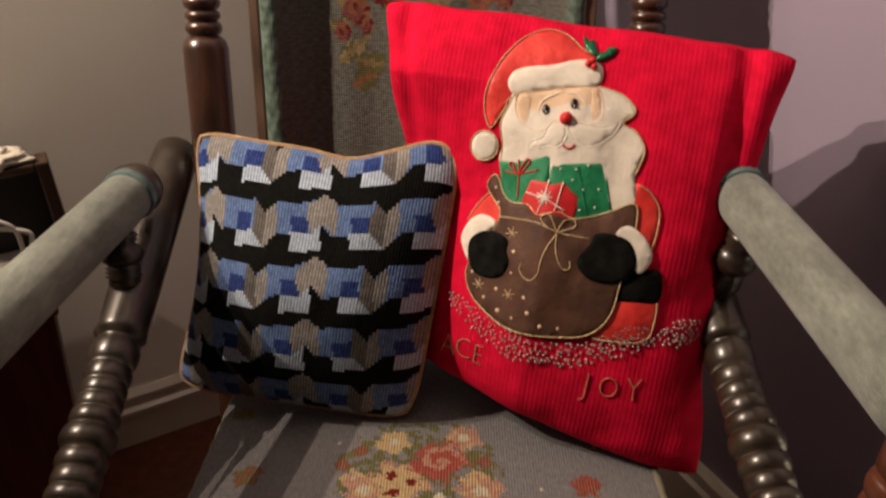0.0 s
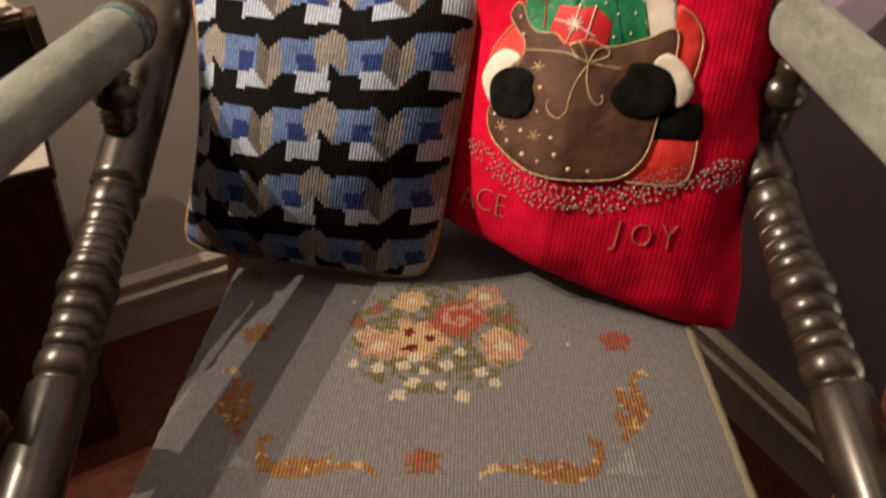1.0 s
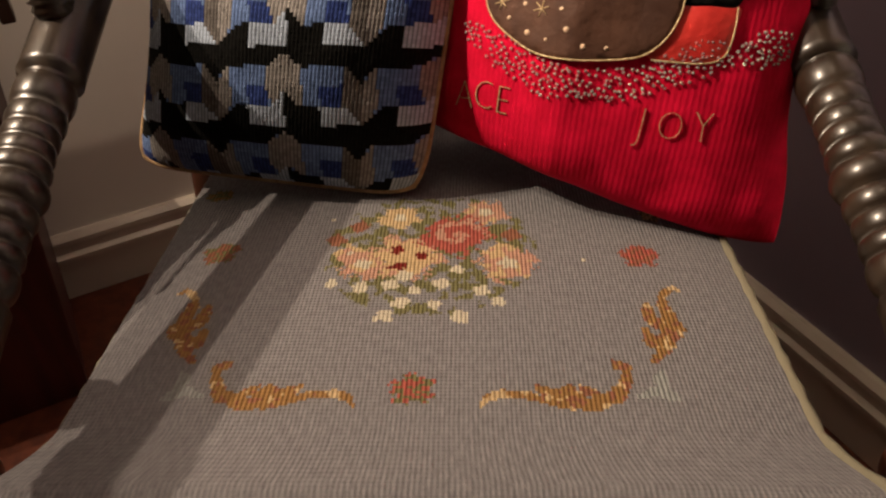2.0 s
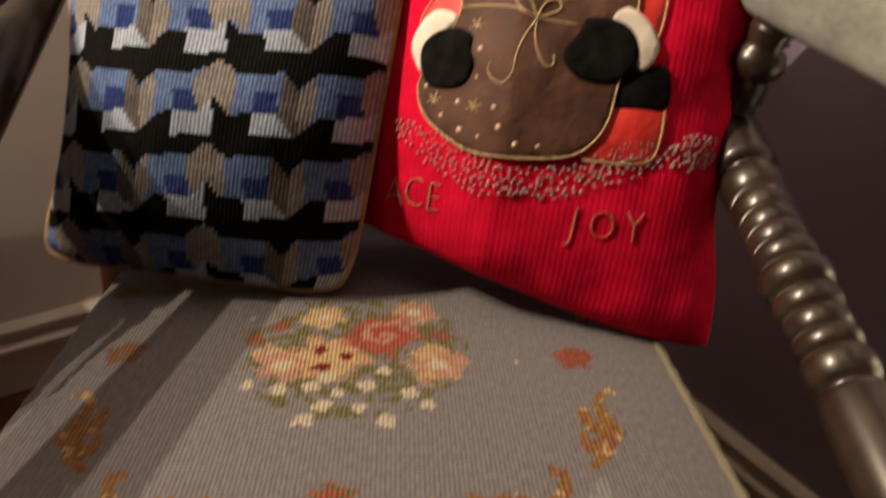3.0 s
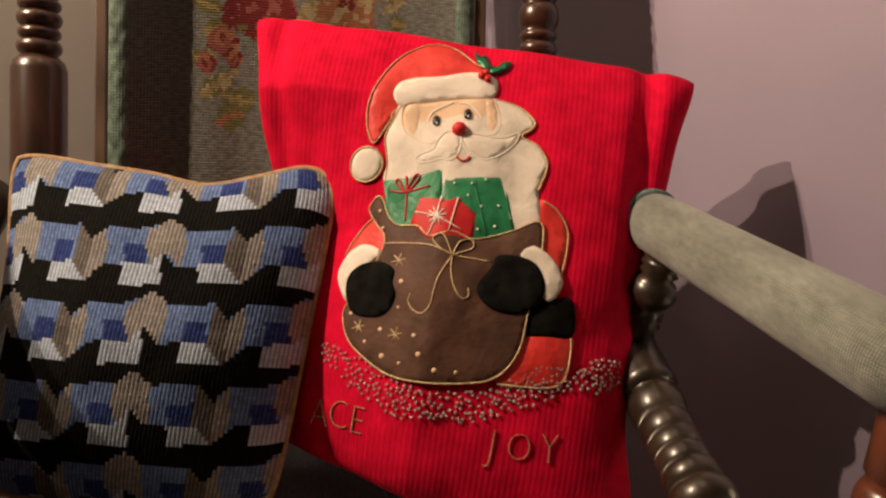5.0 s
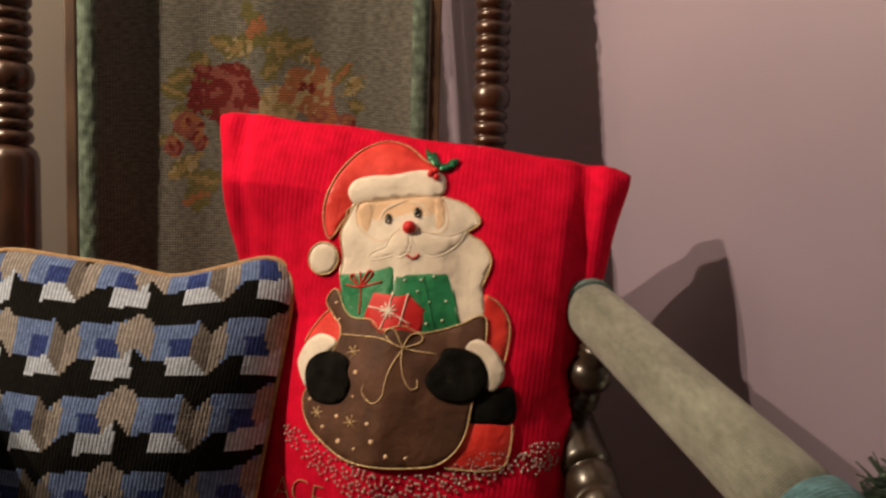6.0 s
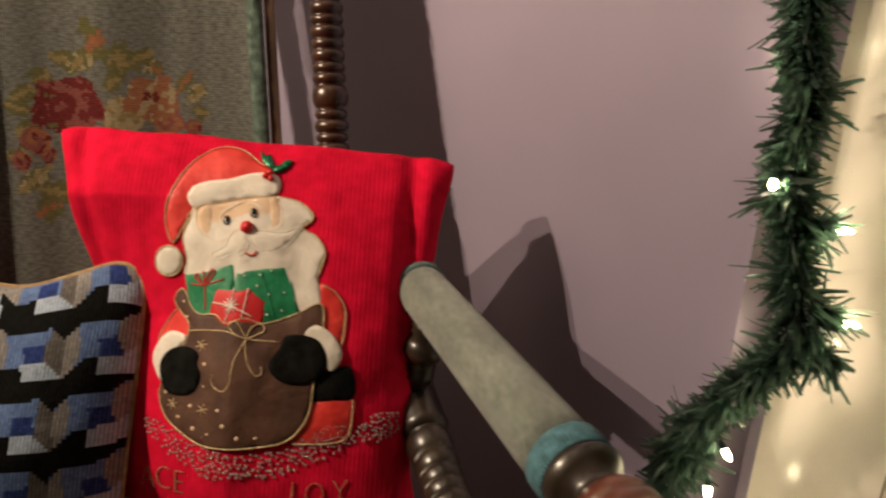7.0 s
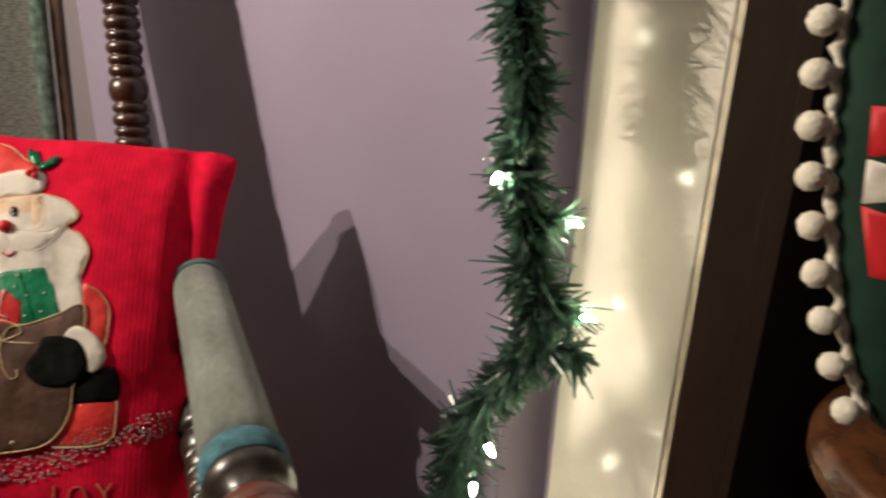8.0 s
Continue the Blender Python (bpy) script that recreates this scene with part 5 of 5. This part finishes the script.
for k in range(15500):
    f = rng.random() * (len(spine) - 1.001)
    i = int(f)
    p = spine[i].lerp(spine[i + 1], f - i)
    if k >= 13600:
        heart = Vector(TUFTS[k % len(TUFTS)])
        i = min(range(len(spine) - 1), key=lambda n: (spine[n] - heart).length)
        f = i + 0.5
        p = spine[i].lerp(heart, 0.25 + 0.6 * rng.random())
    if k >= 15000:
        x, y, z, dx, dz = BULBS[k % len(BULBS)]
        heart = Vector((x, y, z))
        i = min(range(len(spine) - 1), key=lambda n: (spine[n] - heart).length)
        f = i + 0.5
        p = spine[i].lerp(heart, 0.25 + 0.30 * rng.random()) + Vector((rng.gauss(0, 1), rng.gauss(0, 1), rng.gauss(0, 1))) * 0.005
    t = (spine[i + 1] - spine[i]).normalized()
    side = Vector((rng.gauss(0, 1), rng.gauss(0, 1), rng.gauss(0, 1)))
    side = (side - t * side.dot(t)).normalized()
    d = (side * rng.uniform(0.5, 1.0) + t * rng.uniform(-0.5, 1.0)).normalized()
    tuft = 0.80 + 0.85 * noise.noise(Vector((f * 0.45, 2.0 * side.x, 2.0 * side.z)))
    length = rng.uniform(0.015, 0.031) * tuft
    reach = (p + d * length).dot(Vector((WR[0], WR[1], 0)))
    if reach > DR - 0.004:
        d = (d + WALL_OUT * 0.9).normalized()
        if (p + d * length).dot(Vector((WR[0], WR[1], 0))) > DR - 0.004:
            continue
    wd = d.cross(Vector((rng.gauss(0, 1), rng.gauss(0, 1), rng.gauss(0, 1)))).normalized() * rng.uniform(0.0009, 0.0018) * (1.9 if k % 3 == 0 else 1.0)
    bend = Vector((0, 0, -0.18 * length)) + Vector((rng.gauss(0, 1), rng.gauss(0, 1), rng.gauss(0, 1))) * 0.22 * length
    q = p - G0
    a, b = bm.verts.new(q - wd), bm.verts.new(q + wd)
    c, e = bm.verts.new(q + d * length * 0.55 + bend * 0.4 + wd), bm.verts.new(q + d * length * 0.55 + bend * 0.4 - wd)
    g, h = bm.verts.new(q + d * length + bend + wd * 0.55), bm.verts.new(q + d * length + bend - wd * 0.55)
    bm.faces.new((a, b, c, e)), bm.faces.new((e, c, g, h))
tagged(part("needles", bm, M_NEEDLE, garland, "many dark green tinsel needles"), kind="stuff")
M_BULB = material("lit_bulb", (1.0, 0.9, 0.7), 0.3)
shader(M_BULB).inputs["Emission Color"].default_value = (1.0, 0.83, 0.57, 1)
shader(M_BULB).inputs["Emission Strength"].default_value = 205.0
M_SOCKET = material("green_socket", (0.02, 0.07, 0.05), 0.4)
for x, y, z, dx, dz in BULBS:
    p = Vector((x, y, z)) - G0
    d = Vector((dx, -0.5, dz)).normalized()
    so = part("socket", turned(p - d * 0.010, p, [(0, 0.0022), (0.004, 0.0032), (0.010, 0.0034)], 10), M_SOCKET, garland, "", True)
    part("bulb", turned(p, p + d * 0.013, [(0, 0.0026), (0.003, 0.0031), (0.008, 0.0027), (0.011, 0.0017), (0.013, 0.0003)], 12), M_BULB, so, "lit warm-white bulb", True)

# ---- round table with a green fringed cushion in the doorway ----
table = tagged(new("side_table"), "round brown varnished wooden side table with a moulded edge", "table")
table.location = (0.862, 0.226, 0)
M_OAK = wood("orange_wood", (0.050, 0.019, 0.008), (0.105, 0.042, 0.017), 0.25, 0.5)
part("tabletop", turned((0, 0, 0.690), (0, 0, 0.725), [(0, 0.122), (0.004, 0.134), (0.010, 0.138), (0.013, 0.133), (0.016, 0.138), (0.022, 0.139), (0.025, 0.134), (0.030, 0.136), (0.035, 0.127)], 48), M_OAK, table, "round moulded tabletop", True)
part("pedestal", turned((0, 0, 0.02), (0, 0, 0.690), [(0, 0.10), (0.02, 0.09), (0.05, 0.035), (0.25, 0.028), (0.32, 0.045), (0.40, 0.025), (0.62, 0.03), (0.68, 0.06)], 32), M_OAK, table, "", True)
part("foot", turned((0, 0, 0), (0, 0, 0.022), [(0, 0.12), (0.015, 0.12), (0.022, 0.10)], 32), M_OAK, table, "", True)
M_FELT = material("dark_green_felt", (0.006, 0.055, 0.030), 0.85)
mottle(M_FELT, (0.0018, 0.019, 0.009), (0.0035, 0.032, 0.016), 40.0, 4.0)
M_POM = material("white_yarn", (0.74, 0.69, 0.58), 0.95)
fine_noise(M_POM, 420.0, 0.9, 0.002)
fringe = Cushion((0.754, 0.285, 0.885), (0.94, -0.34, 0.0), (0.05, 0.14, 0.99), ((0.008, -0.137), (0.13, -0.15), (0.13, 0.19), (-0.050, 0.19)), (-0.022, 0.0, 0.0, 0.0), 0.03, 0.04, 0.0, 0.05)
green_pillow = tagged(new("green_pillow"), "dark green felt pillow with white pompom fringe on a table", "pillow")
green_pillow.location = (0.83, 0.24, 0.74)
GP = Vector((0.83, 0.24, 0.74))


def on_green(name, bm, mat, label="", smooth=True):
    bmesh.ops.translate(bm, verts=bm.verts[:], vec=-GP)
    return part(name, bm, mat, green_pillow, label, smooth)


on_green("cover", cushion_mesh(fringe, 40), M_FELT, "dark green felt cover")
edge_pts = []
for k in range(60):
    t = 0.98 - 1.96 * k / 59
    x, y = fringe.uv(-1, t)
    edge_pts.append(fringe.at(x - 0.004, y, fringe.seam + 0.004) + Vector((0.0015 * math.sin(k * 2.1), 0.0015 * math.cos(k * 1.7), 0)))
on_green("cord", tube(edge_pts, [0.0035 + 0.0012 * math.sin(k * 1.9) for k in range(60)], 8), M_POM, "white yarn cord")
pom_mesh = mesh_of(ball((0, 0, 0), 0.0098, 3, 0.10), "pompom", M_POM, True)
for k in range(10):
    t = 0.93 - 1.88 * k / 9
    x, y = fringe.uv(-1, t)
    pom = new("pompom", pom_mesh)
    pom.parent = green_pillow
    pom.location = fringe.at(x - 0.016, y, fringe.seam + 0.004) - GP
    pom.rotation_euler = (k, 2.0 * k, 0.7 * k)
    pom["label"] = "white yarn pompom"
on_green("red_patch", patch([(-0.037, 0.088), (-0.034, 0.057), (0.04, 0.057), (0.04, 0.095)], 0.001, 0.001, c=fringe), M_REDBEAD, "red felt patch")
on_green("white_patch", patch([(-0.034, 0.055), (-0.032, 0.027), (0.04, 0.027), (0.04, 0.055)], 0.001, 0.001, c=fringe), M_CREAMFELT, "cream felt patch")
on_green("red_patch", patch([(-0.032, 0.025), (-0.021, -0.020), (0.04, -0.035), (0.04, 0.025)], 0.001, 0.001, c=fringe), M_REDBEAD)

# ---- low cabinet, cloth and cables by the grey wall ----
M_LINEN = material("white_linen", (0.50, 0.46, 0.40), 0.9)
mottle(M_LINEN, (0.35, 0.32, 0.29), (0.45, 0.42, 0.38), 40.0, 5.0)
M_TRUNK = wood("dark_red_lacquer", (0.040, 0.0060, 0.0042), (0.070, 0.0105, 0.0075), 0.5, 0.03)
cabinet = tagged(new("low_cabinet"), "dark red lacquered low cabinet against the grey wall", "cabinet")


def plan_box(r0, r1, l0, l1, z0, z1, bevel=0.003):
    return bevelled(slab([on_plan(r0, l0), on_plan(r1, l0), on_plan(r1, l1), on_plan(r0, l1)], z1 - z0, z0), bevel)


bm = slab([on_plan(-0.80, 0.930), on_plan(-0.062, 0.930), on_plan(-0.062, 1.140), on_plan(-0.80, 1.140)], 0.478, 0.0)
for v in bm.verts:
    if v.co.z < 0.1 and v.co.x * WR[0] + v.co.y * WR[1] > -0.3:
        v.co -= Vector((WR[0], WR[1], 0)) * 0.050
part("body", bevelled(bm, 0.004), M_TRUNK, cabinet, "dark red lacquered body, narrower at its foot")
part("top", plan_box(-0.81, -0.056, 0.924, 1.145, 0.478, 0.495, 0.004), M_TRUNK, cabinet)
cloth = tagged(part("table_cloth", plan_box(-0.72, -0.059, 0.922, 1.10, 0.496, 0.501, 0.002), M_LINEN), "white cloth runner lying on the low cabinet", "cloth")
shelf = tagged(new("open_box"), "small open wooden box with a dark inside standing on the cabinet", "box")
M_FRAME = wood("brown_frame_wood", (0.035, 0.017, 0.010), (0.07, 0.036, 0.022), 0.4, 0.2)
# Shade inside the box, put into the back board's colour.
M_DARK = material("box_inner_shade", (0.012, 0.010, 0.009), 0.8)
part("side_board", plan_box(-0.035, -0.018, 1.050, 1.086, 0.502, 0.635), M_FRAME, shelf, "brown wooden side board")
part("side_board", plan_box(-0.32, -0.303, 1.050, 1.086, 0.502, 0.635), M_FRAME, shelf)
part("top_board", plan_box(-0.303, -0.035, 1.050, 1.086, 0.623, 0.6348), M_FRAME, shelf)
part("back_board", plan_box(-0.303, -0.035, 1.076, 1.084, 0.502, 0.623, 0.001), M_DARK, shelf, "back board, near-black for the shade inside the box")
lace_mesh = bmesh.new()
bmesh.ops.create_icosphere(lace_mesh, subdivisions=4, radius=1.0)
for v in lace_mesh.verts:
    k = 1 + 0.30 * noise.noise(v.co * 2.6) + 0.14 * noise.noise(v.co * 6.0)
    r, l = -0.120 + 0.078 * v.co.x * k, 1.068 + 0.030 * v.co.y * k
    v.co = Vector((*on_plan(r, l), max(0.6358, 0.642 + 0.017 * v.co.z * k)))
lace = tagged(part("doily", lace_mesh, M_POM, None, "", True), "crumpled white lace cloth on the wooden box", "cloth")
M_CABLE = material("white_cable", (0.62, 0.60, 0.55), 0.45)
for a in (0.0, 0.03):
    pts = smooth_path([(*on_plan(-0.22, 1.01), 0.505), (*on_plan(-0.16, 1.005), 0.585 - a * 0.5), (*on_plan(-0.115, 1.0), 0.598 - a * 0.5), (*on_plan(-0.081 + a * 0.5, 1.0), 0.579 - a * 0.4), (*on_plan(-0.077 + a * 0.4, 1.0), 0.545), (*on_plan(-0.082 + a * 0.4, 0.995), 0.5045)], 8)
    tagged(part("cable", tube(pts, 0.0032, 8), M_CABLE, None, "", True), "white cable loop hanging over the low cabinet", "cable")
